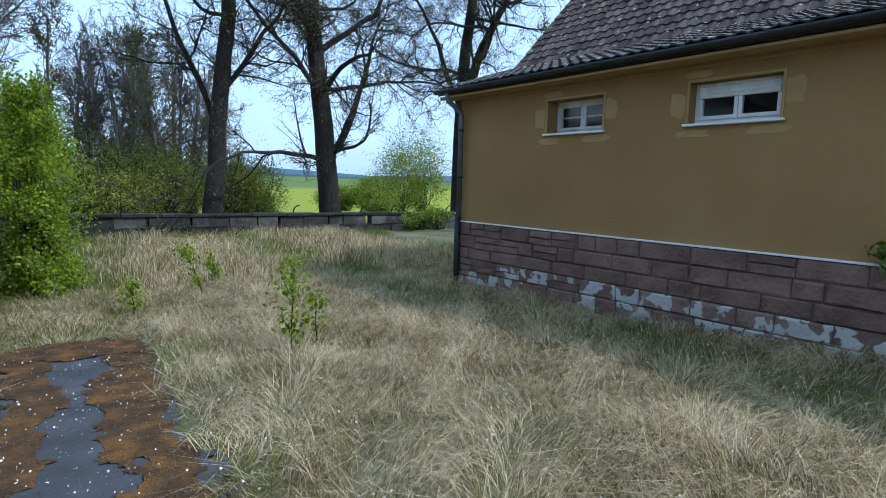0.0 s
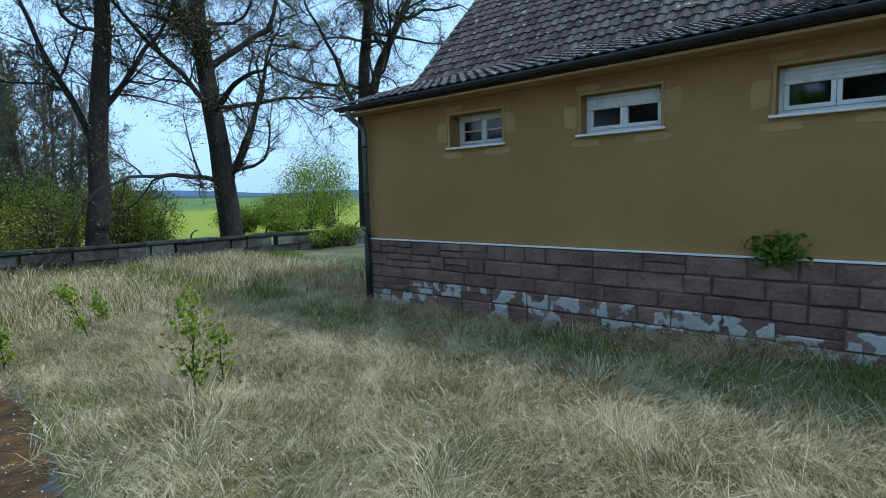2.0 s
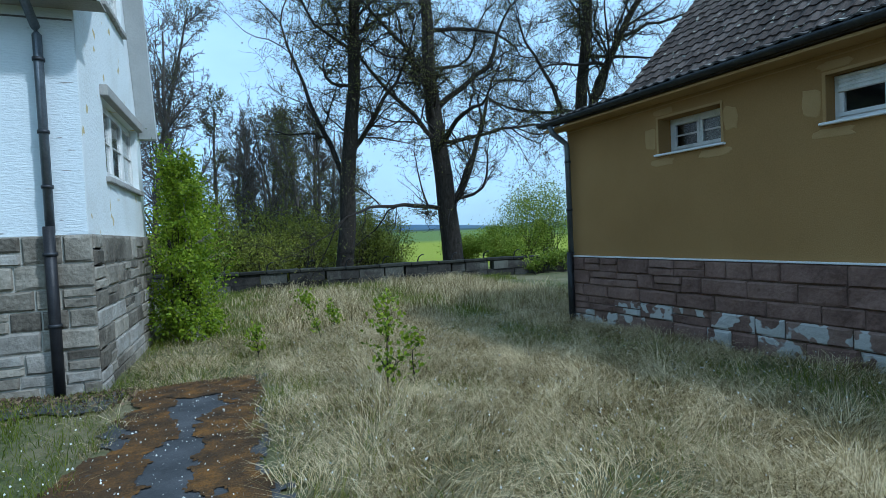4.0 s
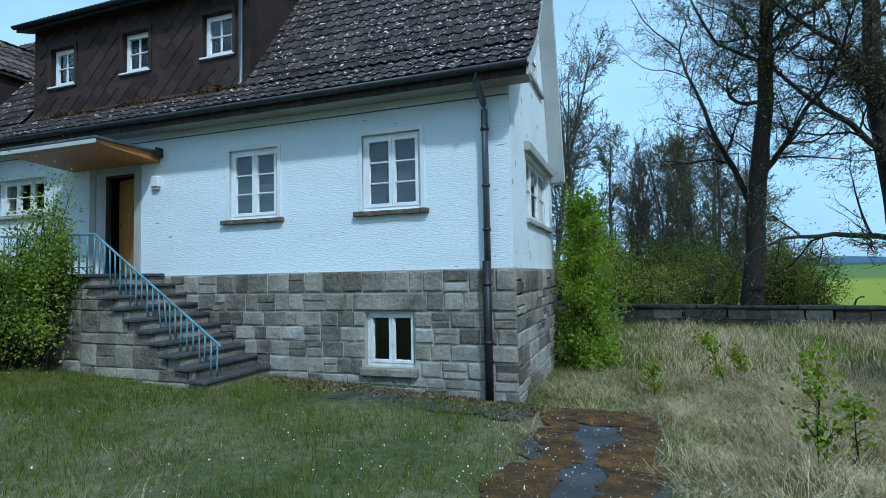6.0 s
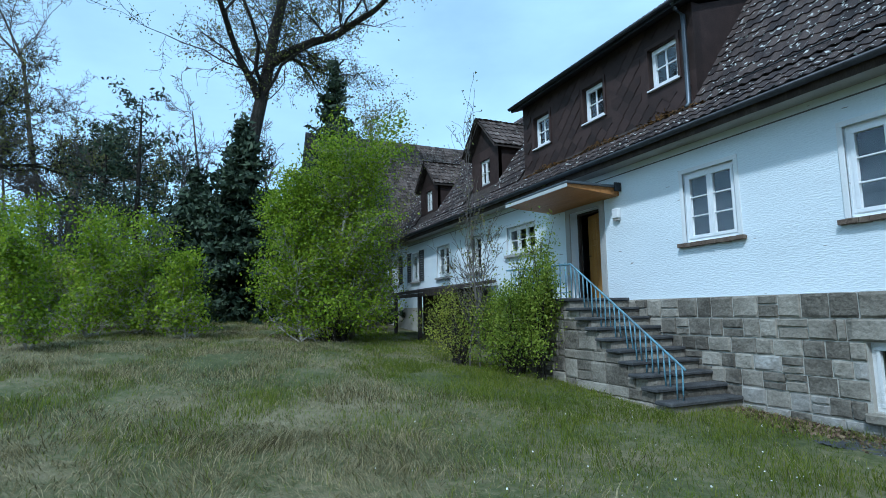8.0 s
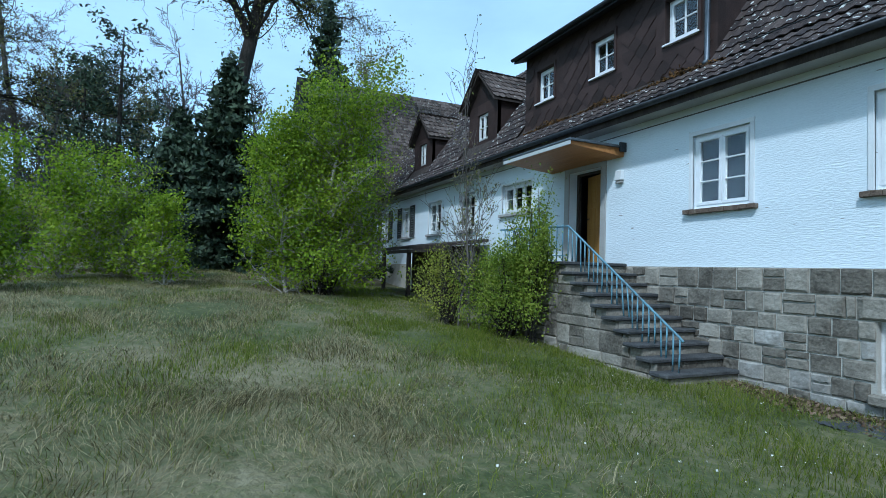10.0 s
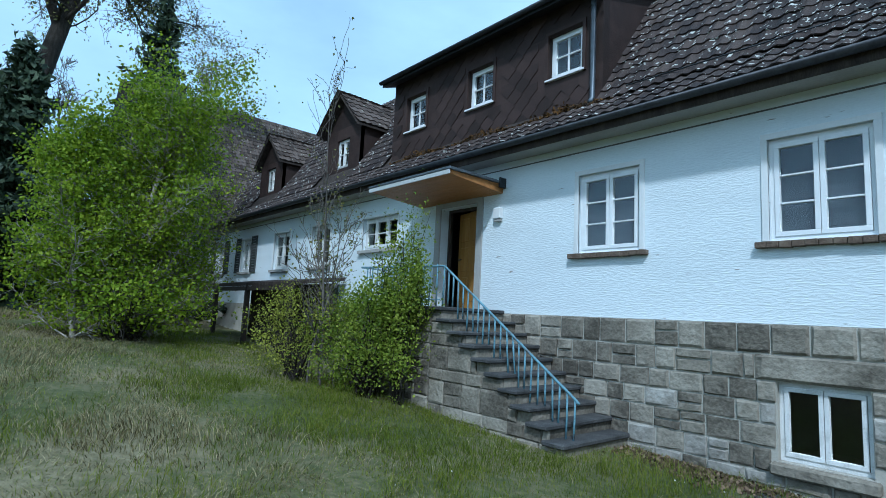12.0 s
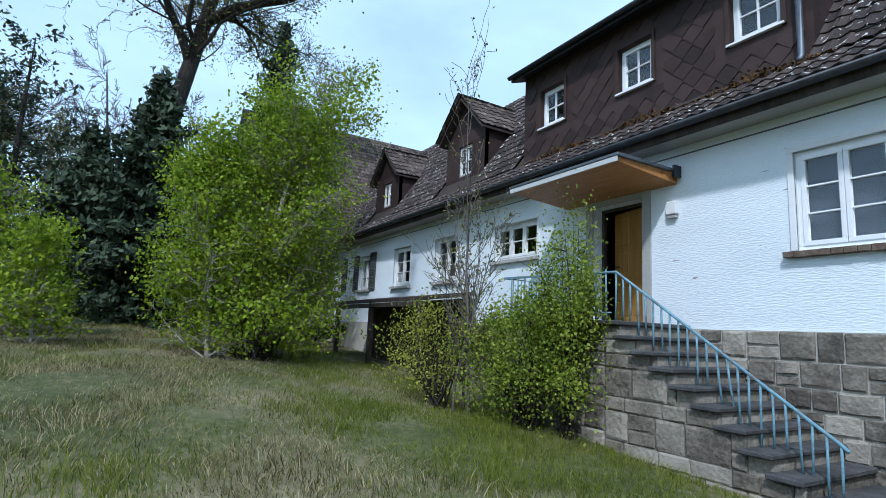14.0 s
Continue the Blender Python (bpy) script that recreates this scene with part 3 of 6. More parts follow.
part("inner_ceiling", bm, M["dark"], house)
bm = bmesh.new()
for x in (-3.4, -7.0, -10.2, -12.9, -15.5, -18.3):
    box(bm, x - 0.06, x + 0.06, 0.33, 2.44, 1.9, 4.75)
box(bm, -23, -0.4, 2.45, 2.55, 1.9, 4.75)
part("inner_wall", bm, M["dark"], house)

# windows of the front
for a, b in MAIN:
    window(house, frame_m((a, 0, 0), (1, 0, 0), (0, -1, 0)), b - a, W_Z0, W_Z1, 2, 3, deep=0.05, trim=0.075, sill=0.14, blind=0.999, stile=0.058)
for k, (a, b) in enumerate(LEFT2):
    window(house, frame_m((a, 0, 0), (1, 0, 0), (0, -1, 0)), b - a, 3.05, 4.18, 2, 3, deep=0.08, trim=0.05, sill=0.08, sill_mat="grey_render", frame="old_frame")
window(house, frame_m((TRIPLE[0], 0, 0), (1, 0, 0), (0, -1, 0)), TRIPLE[1] - TRIPLE[0], TRIPLE[2], TRIPLE[3], 3, 2, deep=0.08, trim=0.05, sill=0.08, sill_mat="grey_render", frame="old_frame")
# gable windows
window(house, frame_m((0, GW[0], 0), (0, 1, 0), (1, 0, 0)), GW[1] - GW[0], GW[2], GW[3], 3, 2, deep=0.10, sill=0.06, trim=0.0, sill_mat="grey_render", frame="old_frame", sill_out=0.07)
window(house, frame_m((0, GU[0], 0), (0, 1, 0), (1, 0, 0)), GU[1] - GU[0], GU[2], GU[3], 2, 2, deep=0.06, sill=0.06, sill_mat="grey_render", frame="old_frame", sill_out=0.07)
# grey filler board added behind the upper panes so the opening doesn't go black
boxed("window_board", house, M["grey_render"], -0.2, -0.15, GU[0] - 0.01, GU[1] + 0.01, GU[2] - 0.01, GU[3] + 0.01, bevel=0)
bm = bmesh.new()
box(bm, -0.1, 0.10, GW[0] - 0.12, GW[1] + 0.12, GW[3] + 0.002, GW[3] + 0.16, 0.01)
part("lintel", bm, M["grey_render"], house)

# plinth: mortar core with blocks
bm = bmesh.new()
pierced(bm, frame_m((0, -0.045, 0), (1, 0, 0), (0, -1, 0)), X_END, 0.045, -0.3, ZP - 0.004, [CELLAR], 0.36)
plinth = part("plinth_front", bm, M["mortar"], house, "grey rock-faced sandstone plinth")
bm = bmesh.new()
pierced(bm, frame_m((0.045, 0, 0), (0, 1, 0), (1, 0, 0)), -0.04, Y_REAR, -0.3, ZP - 0.004, [], 0.3)
plinth_g = part("plinth_gable", bm, M["mortar"], house, "grey sandstone plinth of the gable")


def pick_grey(rng, z, u):
    k = rng.random()
    low = z < 0.55 or (z < 0.9 and rng.random() < 0.4)
    if k < 0.016:
        return M["stone_ochre"]
    if k < (0.5 if low else 0.06):
        return M["stone_pale"]
    return M["stone"]


srng = random.Random(11)
PF = frame_m((0, -0.05, 0), (1, 0, 0), (0, -1, 0))
COURSES = [0.17, 0.15, 0.26, 0.26, 0.24, 0.25, 0.30, 0.35]
lintel_gap = (CELLAR[0] - 0.22, CELLAR[1] + 0.2, CELLAR[3], CELLAR[3] + 0.30)
sill_gap = (CELLAR[0] - 0.06, CELLAR[1] + 0.06, CELLAR[2] - 0.14, CELLAR[2])
stones("stone", PF, -8.0, 0.06, 0.0, ZP, COURSES, (0.24, 0.46), [CELLAR, lintel_gap, sill_gap], plinth, srng, pick_grey, proud=0.036, gap=0.022)
stones("stone", PF, -16.5, -10.0, 0.55, ZP, [0.32, 0.28, 0.3], (0.4, 0.8), [], plinth, srng, pick_grey)
PG = frame_m((0.05, 0, 0), (0, 1, 0), (1, 0, 0))
stones("stone", PG, -0.05, Y_REAR, -0.05, ZP, COURSES, (0.3, 0.75), [], plinth_g, random.Random(5), pick_grey, proud=0.034, gap=0.02)
stones("stone", PF, lintel_gap[0], lintel_gap[1], lintel_gap[2], lintel_gap[3], [0.30], (2, 3), [], plinth, srng, lambda *a: M["stone"], proud=0.05)
boxed("cellar_sill", plinth, M["stone"], sill_gap[0], sill_gap[1], -0.16, -0.02, sill_gap[2], sill_gap[3] - 0.01, bevel=0.02)
window(house, frame_m((CELLAR[0], -0.045, 0), (1, 0, 0), (0, -1, 0)), CELLAR[1] - CELLAR[0], CELLAR[2], CELLAR[3], 2, 1, deep=0.08, stile=0.05, frame="old_frame")
bm = bmesh.new()
box(bm, -3.4, -0.9, 0.35, 2.5, 0.1, 0.2)
box(bm, -3.4, -0.9, 2.5, 2.6, 0.1, 1.7)
box(bm, -3.5, -3.4, 0.33, 2.5, 0.1, 1.7)
box(bm, -0.9, -0.8, 0.33, 2.5, 0.1, 1.7)
part("cellar_room", bm, M["dark"], house)

# roof: bell-cast eave and steep slope, with boards below the tiles
EY, EZ = -0.50, 4.86
BY, BZ = 0.20, 5.42
X_R = 0.40
bm = bmesh.new()


def strip(bm, pts, x0, x1, t=0.06):
    """A folded board of thickness t through the points (y, z), from x0 to x1."""
    top = [[bm.verts.new((x, y, z)) for y, z in pts] for x in (x0, x1)]
    low = [[bm.verts.new((x, y, z - t)) for y, z in pts] for x in (x0, x1)]
    for k in range(len(pts) - 1):
        bm.faces.new((top[0][k], top[1][k], top[1][k + 1], top[0][k + 1]))
        bm.faces.new((low[0][k + 1], low[1][k + 1], low[1][k], low[0][k]))
        for s in (0, 1):
            bm.faces.new((top[s][k], top[s][k + 1], low[s][k + 1], low[s][k]))
    for k in (0, -1):
        bm.faces.new((top[0][k], low[0][k], low[1][k], top[1][k]))


strip(bm, [(EY, EZ - 0.02), (BY, BZ - 0.02), (RY, RZ - 0.02)], X_END, X_R - 0.02)
strip(bm, [(RY + 0.01, RZ - 0.02), (Y_BODY + 0.5, 4.9)], X_END, -0.72)
strip(bm, [(RY + 0.01, RZ - 0.02), (VY + 0.08, VZ)], -0.72, X_R - 0.10)
bmesh.ops.recalc_face_normals(bm, faces=bm.faces)
roof = part("roof", bm, M["dark_wood"], house, "steep dark clay pantile roof spotted with lichen")
# verge boards
bm = bmesh.new()
for (y0, z0), (y1, z1) in (((EY, EZ), (BY, BZ)), ((BY, BZ), (RY, RZ))):
    vs = [bm.verts.new((x, y, z + dz)) for x in (X_R - 0.045, X_R - 0.012) for y, z, dz in ((y0, z0, -0.22), (y1, z1, -0.22), (y1, z1, 0.0), (y0, z0, 0.0))]
    for q in ((0, 1, 2, 3), (7, 6, 5, 4), (0, 4, 5, 1), (3, 2, 6, 7), (0, 3, 7, 4), (1, 5, 6, 2)):
        bm.faces.new([vs[i] for i in q])
bmesh.ops.recalc_face_normals(bm, faces=bm.faces)
part("verge_board", bm, M["white_board"], house)
bm = bmesh.new()
vs = [bm.verts.new((x, y, z)) for x in (0.005, X_R - 0.09) for y, z in ((VY - 0.16, VZ - 0.1), (VY + 0.04, VZ - 0.1), (RY - 0.02, RZ - 0.15), (RY - 0.22, RZ - 0.15))]
for q in ((0, 1, 2, 3), (7, 6, 5, 4), (0, 4, 5, 1), (3, 2, 6, 7), (0, 3, 7, 4), (1, 5, 6, 2)):
    bm.faces.new([vs[i] for i in q])
bmesh.ops.recalc_face_normals(bm, faces=bm.faces)
part("rear_verge_box", bm, M["white_board"], house, "grey boxed verge at the rear")
boxed("soffit", house, M["grey_render"], X_END, X_R - 0.05, EY + 0.06, 0.0, 4.70, 4.725, bevel=0)
boxed("fascia", house, M["dark_wood"], X_END, X_R - 0.05, EY + 0.02, EY + 0.055, 4.66, 4.86, bevel=0.004)


def gutter(parent, p0, p1, out, r=0.075, material="zinc_dark", name="gutter"):
    """A half-round gutter from p0 to p1."""
    p0, p1, out = Vector(p0), Vector(p1), Vector(out)
    bm = bmesh.new()
    rings = []
    for p in (p0, p1):
        ring = []
        for k in range(9):
            t = math.pi * k / 8
            ring.append((p + out * (-math.cos(t) * r) + Vector((0, 0, -math.sin(t) * r)), p + out * (-math.cos(t) * (r - 0.008)) + Vector((0, 0, -math.sin(t) * (r - 0.008)))))
        rings.append([(bm.verts.new(a), bm.verts.new(b)) for a, b in ring])
    for k in range(8):
        (a, ai), (b, bi) = rings[0][k], rings[0][k + 1]
        (c, ci), (d, di) = rings[1][k], rings[1][k + 1]
        bm.faces.new((a, b, d, c))
        bm.faces.new((ai, ci, di, bi))
        bm.faces.new((a, ai, bi, b))
        bm.faces.new((c, d, di, ci))
    for k in (0, 8):
        bm.faces.new((rings[0][k][0], rings[1][k][0], rings[1][k][1], rings[0][k][1]))
    bmesh.ops.recalc_face_normals(bm, faces=bm.faces)
    return part(name, bm, M[material], parent, smooth=True)


gutter(house, (X_END, EY - 0.06, 4.84), (X_R, EY - 0.06, 4.82), (0, -1, 0))
# down pipe at the corner: zinc above, cast iron below
DPX = -0.36
pipe = tubed("downpipe", house, M["zinc"], [(DPX, EY - 0.05, 4.78), (DPX, EY - 0.03, 4.66), (DPX, -0.13, 4.42), (DPX, -0.10, 4.34), (DPX, -0.10, 2.0)], 0.05, 10, "grey zinc downpipe")
tubed("pipe_foot", pipe, M["pipe_black"], [(DPX, -0.165, 2.08), (DPX, -0.165, -0.02)], 0.062, 10, "black cast-iron pipe foot")
for z in (4.05, 3.2, 2.55, 1.75, 0.9):
    tubed("pipe_clamp", pipe, M["zinc_dark"], [(DPX, -0.165 if z < 2 else -0.10, z - 0.02), (DPX, -0.165 if z < 2 else -0.10, z + 0.02)], 0.075 if z < 2 else 0.064, 10)
    boxed("clamp_arm", pipe, M["zinc_dark"], DPX - 0.012, DPX + 0.012, -0.14 if z < 2 else -0.08, 0.0, z - 0.012, z + 0.012, bevel=0)

# wide dormer clad in brown shingles
DX0, DX1, DY, DZ0, DZ1 = -10.85, -4.97, 0.33, 5.36, 7.48
DW = [(-10.30, -9.58), (-8.18, -7.46), (-6.08, -5.36)]
DWZ = (6.18, 7.02)
dormer = link("dormer", bpy.data.meshes.new("dormer"), M["slate_joined"], house, "wide dormer clad in brown shingles")
bm = bmesh.new()
DM = frame_m((0, DY, 0), (1, 0, 0), (0, -1, 0))
pierced(bm, DM, DX0, DX1, DZ0, DZ1, [(a, b, *DWZ) for a, b in DW], 0.2)
for x0, x1 in ((DX0, DX0 + 0.15), (DX1 - 0.15, DX1)):
    vs = [bm.verts.new((x, y, z)) for x in (x0, x1) for y, z in ((DY + 0.2, 5.5), (2.15, 8.05), (DY + 0.2, DZ1))]
    for q in ((0, 1, 2), (5, 4, 3), (0, 3, 4, 1), (1, 4, 5, 2), (2, 5, 3, 0)):
        bm.faces.new([vs[i] for i in q])
    vs = [bm.verts.new((x, y, z)) for x in (x0, x1) for y, z in ((DY + 0.2, DZ1), (2.15, 8.05), (DY + 0.2, DZ1 + 0.12))]
bmesh.ops.recalc_face_normals(bm, faces=bm.faces)
bm.to_mesh(dormer.data)
bm.free()
for a, b in DW:
    w = window(dormer, frame_m((a, DY, 0), (1, 0, 0), (0, -1, 0)), b - a, DWZ[0], DWZ[1], 1, 2, deep=0.09, stile=0.05, name="dormer_window")
    mid = (a + b) / 2
    boxed("glazing_bar", w, M["frame"], mid - 0.012, mid + 0.012, DY + 0.085, DY + 0.12, DWZ[0] + 0.1, DWZ[1] - 0.1, bevel=0)
    boxed("window_board", w, M["frame"], a - 0.05, b + 0.05, DY - 0.06, DY + 0.08, DWZ[0] - 0.04, DWZ[0] - 0.004, bevel=0.004)
    bm = bmesh.new()
    box(bm, a - 0.07, a - 0.004, DY - 0.035, DY + 0.02, DWZ[0] - 0.04, DWZ[1] + 0.07, 0.003)
    box(bm, b + 0.004, b + 0.07, DY - 0.035, DY + 0.02, DWZ[0] - 0.04, DWZ[1] + 0.07, 0.003)
    box(bm, a - 0.004, b + 0.004, DY - 0.035, DY + 0.02, DWZ[1] + 0.004, DWZ[1] + 0.07, 0.003)
    part("surround", bm, M["slate"], w)
# added dark backing behind the panes, in place of the dim attic
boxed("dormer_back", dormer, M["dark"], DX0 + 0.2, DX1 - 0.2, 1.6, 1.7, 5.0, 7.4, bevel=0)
bm = bmesh.new()
strip(bm, [(DY - 0.32, DZ1 + 0.02), (2.45, 8.36)], DX0 - 0.12, DX1 + 0.12, 0.10)
bmesh.ops.recalc_face_normals(bm, faces=bm.faces)
part("dormer_roof", bm, M["zinc_dark"], dormer, "flat-pitched metal dormer roof")
gutter(dormer, (DX0 - 0.12, DY - 0.38, DZ1 + 0.02), (DX1 + 0.12, DY - 0.38, DZ1 + 0.02), (0, -1, 0), 0.06, "zinc_dark", "dormer_gutter")
bm = bmesh.new()
for k in range(46):
    x = DX0 + 0.1 + k * 0.137
    box(bm, x, x + 0.06, DY - 0.36, DY - 0.335, DZ1 + 0.04, DZ1 + 0.085, 0.0)
part("snow_guard", bm, M["zinc"], dormer)
tubed("downpipe", dormer, M["zinc"], [(DX1 - 0.13, DY - 0.36, DZ1 - 0.03), (DX1 - 0.13, DY - 0.30, DZ1 - 0.12), (DX1 - 0.13, DY - 0.09, DZ1 - 0.22), (DX1 - 0.13, DY - 0.09, 5.55), (DX1 - 0.13, DY - 0.16, 5.46)], 0.045, 8, "grey zinc dormer downpipe")
# fish-scale shingles on the dormer front: each lapped over the one below
sh = bpy.data.meshes.new("shingle")
sv = [(0, -0.016, 0), (0.18, -0.010, 0.16), (0.18, -0.002, 0.30), (-0.18, -0.002, 0.30), (-0.18, -0.010, 0.16)]
sv += [(x, y + 0.012, z) for x, y, z in sv]
sh.from_pydata(sv, [], [(0, 1, 2, 3, 4), (0, 5, 6, 1), (0, 4, 9, 5), (1, 6, 7, 2), (4, 3, 8, 9)])
sh.materials.append(M["slate"])
for r in range(11):
    z = DZ0 + 0.02 + r * 0.185
    for c in range(19):
        x = DX0 + 0.2 + c * 0.36 + (0.18 if r % 2 else 0.0)
        if x + 0.15 > DX1 - 0.0 or z + 0.2 > DZ1 - 0.02:
            continue
        if any(a - 0.26 < x < b + 0.26 and DWZ[0] - 0.36 < z < DWZ[1] + 0.10 for a, b in DW):
            continue
        ob = new("shingle", sh)
        ob.parent = dormer
        ob.location = (x, DY - 0.004, z)
# small gabled dormers of the long wing
for cx, half, top in ((-13.55, 0.92, 8.06), (-18.45, 0.92, 7.92)):
    d = link("gabled_dormer", bpy.data.meshes.new("gabled_dormer"), M["slate_joined"], house, "small gabled dormer clad in dark shingles")
    bm = bmesh.new()
    zb, ze, y0 = 5.60, top - 0.95, 0.5
    y_top, y_eave = 0.2 + (top - 5.42) / 1.4, 0.2 + (ze - 5.42) / 1.4
    ww = 0.34
    GD = frame_m((cx, y0, 0), (1, 0, 0), (0, -1, 0))
    pierced(bm, GD, -half, half, zb, ze, [(-ww, ww, 5.92, 6.78)], 0.12)
    a, b, c = (bm.verts.new((cx - half, y0, ze)), bm.verts.new((cx + half, y0, ze)), bm.verts.new((cx, y0, top)))
    bm.faces.new((a, b, c))
    for s in (-1, 1):
        vs = [bm.verts.new((cx + s * half, y, z)) for y, z in ((y0, zb), (y_eave, ze), (y0, ze))]
        bm.faces.new(vs)
    bmesh.ops.recalc_face_normals(bm, faces=bm.faces)
    bm.to_mesh(d.data)
    bm.free()
    window(d, frame_m((cx - ww, y0, 0), (1, 0, 0), (0, -1, 0)), 2 * ww, 5.92, 6.78, 2, 2, deep=0.07, stile=0.04, name="dormer_window", frame="old_frame")
    boxed("dormer_back", d, M["dark"], cx - half + 0.05, cx + half - 0.05, y0 + 0.7, y0 + 0.75, 5.7, ze, bevel=0)
    for s in (-1, 1):
        L = math.hypot(half + 0.12, 0.95 * (half + 0.12) / half)
        eave = Vector((cx + s * (half + 0.12), y0 - 0.22, top - 0.95 * (half + 0.12) / half + 0.03))
        up = Vector((-s * (half + 0.12), 0, 0.95 * (half + 0.12) / half))
        across = Vector((0, 1, 0)) if s > 0 else Vector((0, -1, 0))
        org = eave if s > 0 else eave + Vector((0, y_top - y0 + 0.3, 0))
        sm = slope_m(org, across, up)
        ncol = int((y_top - y0 + 0.3) / TW) + 1
        lim = y_top - y0 + 0.3
        tile_field(sm, ncol, int(L / TR) + 1, (lambda u, v, s=s, lim=lim, L=L: (u if s > 0 else lim - u) < 0.35 + lim * (0.35 + 0.6 * v / L)), d, M["tile_brown"], random.Random(3), "dormer_tiles")
        bm = bmesh.new()
        q = [eave, eave + Vector((0, y_eave - y0 + 0.25, 0)), Vector((cx, y_top + 0.1, top + 0.02)), Vector((cx, y0 - 0.22, top + 0.02))]
        vs = [bm.verts.new(p - Vector((0, 0, 0.01))) for p in q] + [bm.verts.new(p - Vector((0, 0, 0.07))) for p in q]
        for f in ((0, 1, 2, 3), (7, 6, 5, 4), (0, 4, 5, 1), (1, 5, 6, 2), (2, 6, 7, 3), (3, 7, 4, 0)):
            bm.faces.new([vs[i] for i in f])
        bmesh.ops.recalc_face_normals(bm, faces=bm.faces)
        part("dormer_roof", bm, M["dark_wood"], d)

# entrance: recess, ajar door, canopy, bell box
bm = bmesh.new()
for q in ((DOOR[0] - 0.16, DOOR[0] - 0.002, DOOR[2], DOOR[3] + 0.16), (DOOR[1] + 0.002, DOOR[1] + 0.16, DOOR[2], DOOR[3] + 0.16), (DOOR[0] - 0.002, DOOR[1] + 0.002, DOOR[3] + 0.002, DOOR[3] + 0.16)):
    box(bm, q[0], q[1], -0.03, 0.05, q[2], q[3], 0.004)
part("door_surround", bm, M["grey_render"], house, "grey rendered door surround")
door = link("door", bpy.data.meshes.new("door"), M["door"], house, "ochre wooden front door standing slightly ajar")
hinge = Matrix.Translation((DOOR[1] - 0.05, 0.22, 0)) @ Matrix.Rotation(radians(-14), 4, "Z")
bm = bmesh.new()
W = DOOR[1] - DOOR[0] - 0.1
box(bm, -W, 0, 0, 0.045, DOOR[2] + 0.02, DOOR[3] - 0.06, 0.004, hinge)
for k in range(3):
    for c in range(2):
        zz = DOOR[2] + 0.16 + k * 0.6
        box(bm, -W + 0.10 + c * (W / 2 - 0.03), -W + 0.10 + c * (W / 2 - 0.03) + W / 2 - 0.16, -0.012, 0.004, zz, zz + 0.48, 0.008, hinge)
bmesh.ops.recalc_face_normals(bm, faces=bm.faces)
bm.to_mesh(door.data)
bm.free()
bm = bmesh.new()
for q in ((DOOR[0], DOOR[0] + 0.05, DOOR[2], DOOR[3]), (DOOR[1] - 0.05, DOOR[1], DOOR[2], DOOR[3]), (DOOR[0] + 0.05, DOOR[1] - 0.05, DOOR[3] - 0.05, DOOR[3])):
    box(bm, q[0], q[1], 0.20, 0.28, q[2], q[3], 0.004)
part("door_frame", bm, M["dark_wood"], house)
bm = bmesh.new()
tube(bm, [hinge @ Vector((-W + 0.09, -0.055, 3.03)), hinge @ Vector((-W + 0.22, -0.055, 3.03))], 0.011, 6)
tube(bm, [hinge @ Vector((-W + 0.09, -0.055, 3.03)), hinge @ Vector((-W + 0.09, 0.0, 3.03))], 0.011, 6)
part("door_handle", bm, M["zinc_dark"], door, "dull metal door handle")

CX0, CX1, CY = -9.15, -6.76, -1.32
canopy = link("canopy", bpy.data.meshes.new("canopy"), M["soffit"], house, "flat entrance canopy with orange varnished soffit boards")
bm = bmesh.new()
nb = 11
for k in range(nb):
    y1 = 0.0 + CY * k / nb
    y0 = 0.0 + CY * (k + 1) / nb + 0.004
    vs = [bm.verts.new((x, y, z)) for x in (CX0 + 0.03, CX1 - 0.03) for y, z in ((y0, 4.14 + 0.10 * (y0 / CY)), (y1, 4.14 + 0.10 * (y1 / CY)), (y1, 4.30), (y0, 4.30))]
    for q in ((0, 1, 2, 3), (7, 6, 5, 4), (0, 4, 5, 1), (1, 5, 6, 2), (2, 6, 7, 3), (3, 7, 4, 0)):
        bm.faces.new([vs[i] for i in q])
bmesh.ops.recalc_face_normals(bm, faces=bm.faces)
bm.to_mesh(canopy.data)
bm.free()
bm = bmesh.new()
box(bm, CX0 - 0.02, CX1 + 0.02, CY - 0.03, 0.0, 4.304, 4.35, 0.008)
part("canopy_cover", bm, M["zinc"], canopy, "grey zinc canopy cover")
bm = bmesh.new()
box(bm, CX0, CX1, CY - 0.02, CY - 0.002, 4.225, 4.30, 0.003)
part("canopy_edge", bm, M["white_board"], canopy)
boxed("canopy_bracket", canopy, M["zinc_dark"], CX1 + 0.004, CX1 + 0.05, -0.16, -0.002, 4.22, 4.40, bevel=0.005)
bell = thing("lamp_box", (-6.85, -0.02, 3.67), "small grey-white box on the wall beside the door", "wall box")
boxed("cover", bell, M["trim"], -6.94, -6.76, -0.09, -0.003, 3.67, 3.87, bevel=0.012)
boxed("base", bell, M["grey_render"], -6.92, -6.78, -0.07, -0.004, 3.62, 3.668, bevel=0.004)

# steps and landing
SX0, SX1 = -6.84, -4.22
SY0 = -1.58
NR = 10
LZ = 2.02
foot_z = 0.25
stair = thing("stairs", (-5.5, -0.9, 0.2), "dark worn stone steps climbing along the plinth to the front door", "stairs")
rise = (LZ - foot_z) / NR
going = (SX1 - SX0) / NR
for k in range(NR):
    x1 = SX1 - k * going
    boxed("step_block", stair, M["stone"], x1 - going, x1 - 0.012, SY0 + 0.10, -0.095, -0.1, foot_z + (k + 1) * rise - 0.062, bevel=0)
core = boxed("landing_block", stair, M["stone"], -9.4, SX0 - 0.002, SY0 + 0.10, -0.095, -0.1, LZ - 0.07, bevel=0)
srng = random.Random(8)
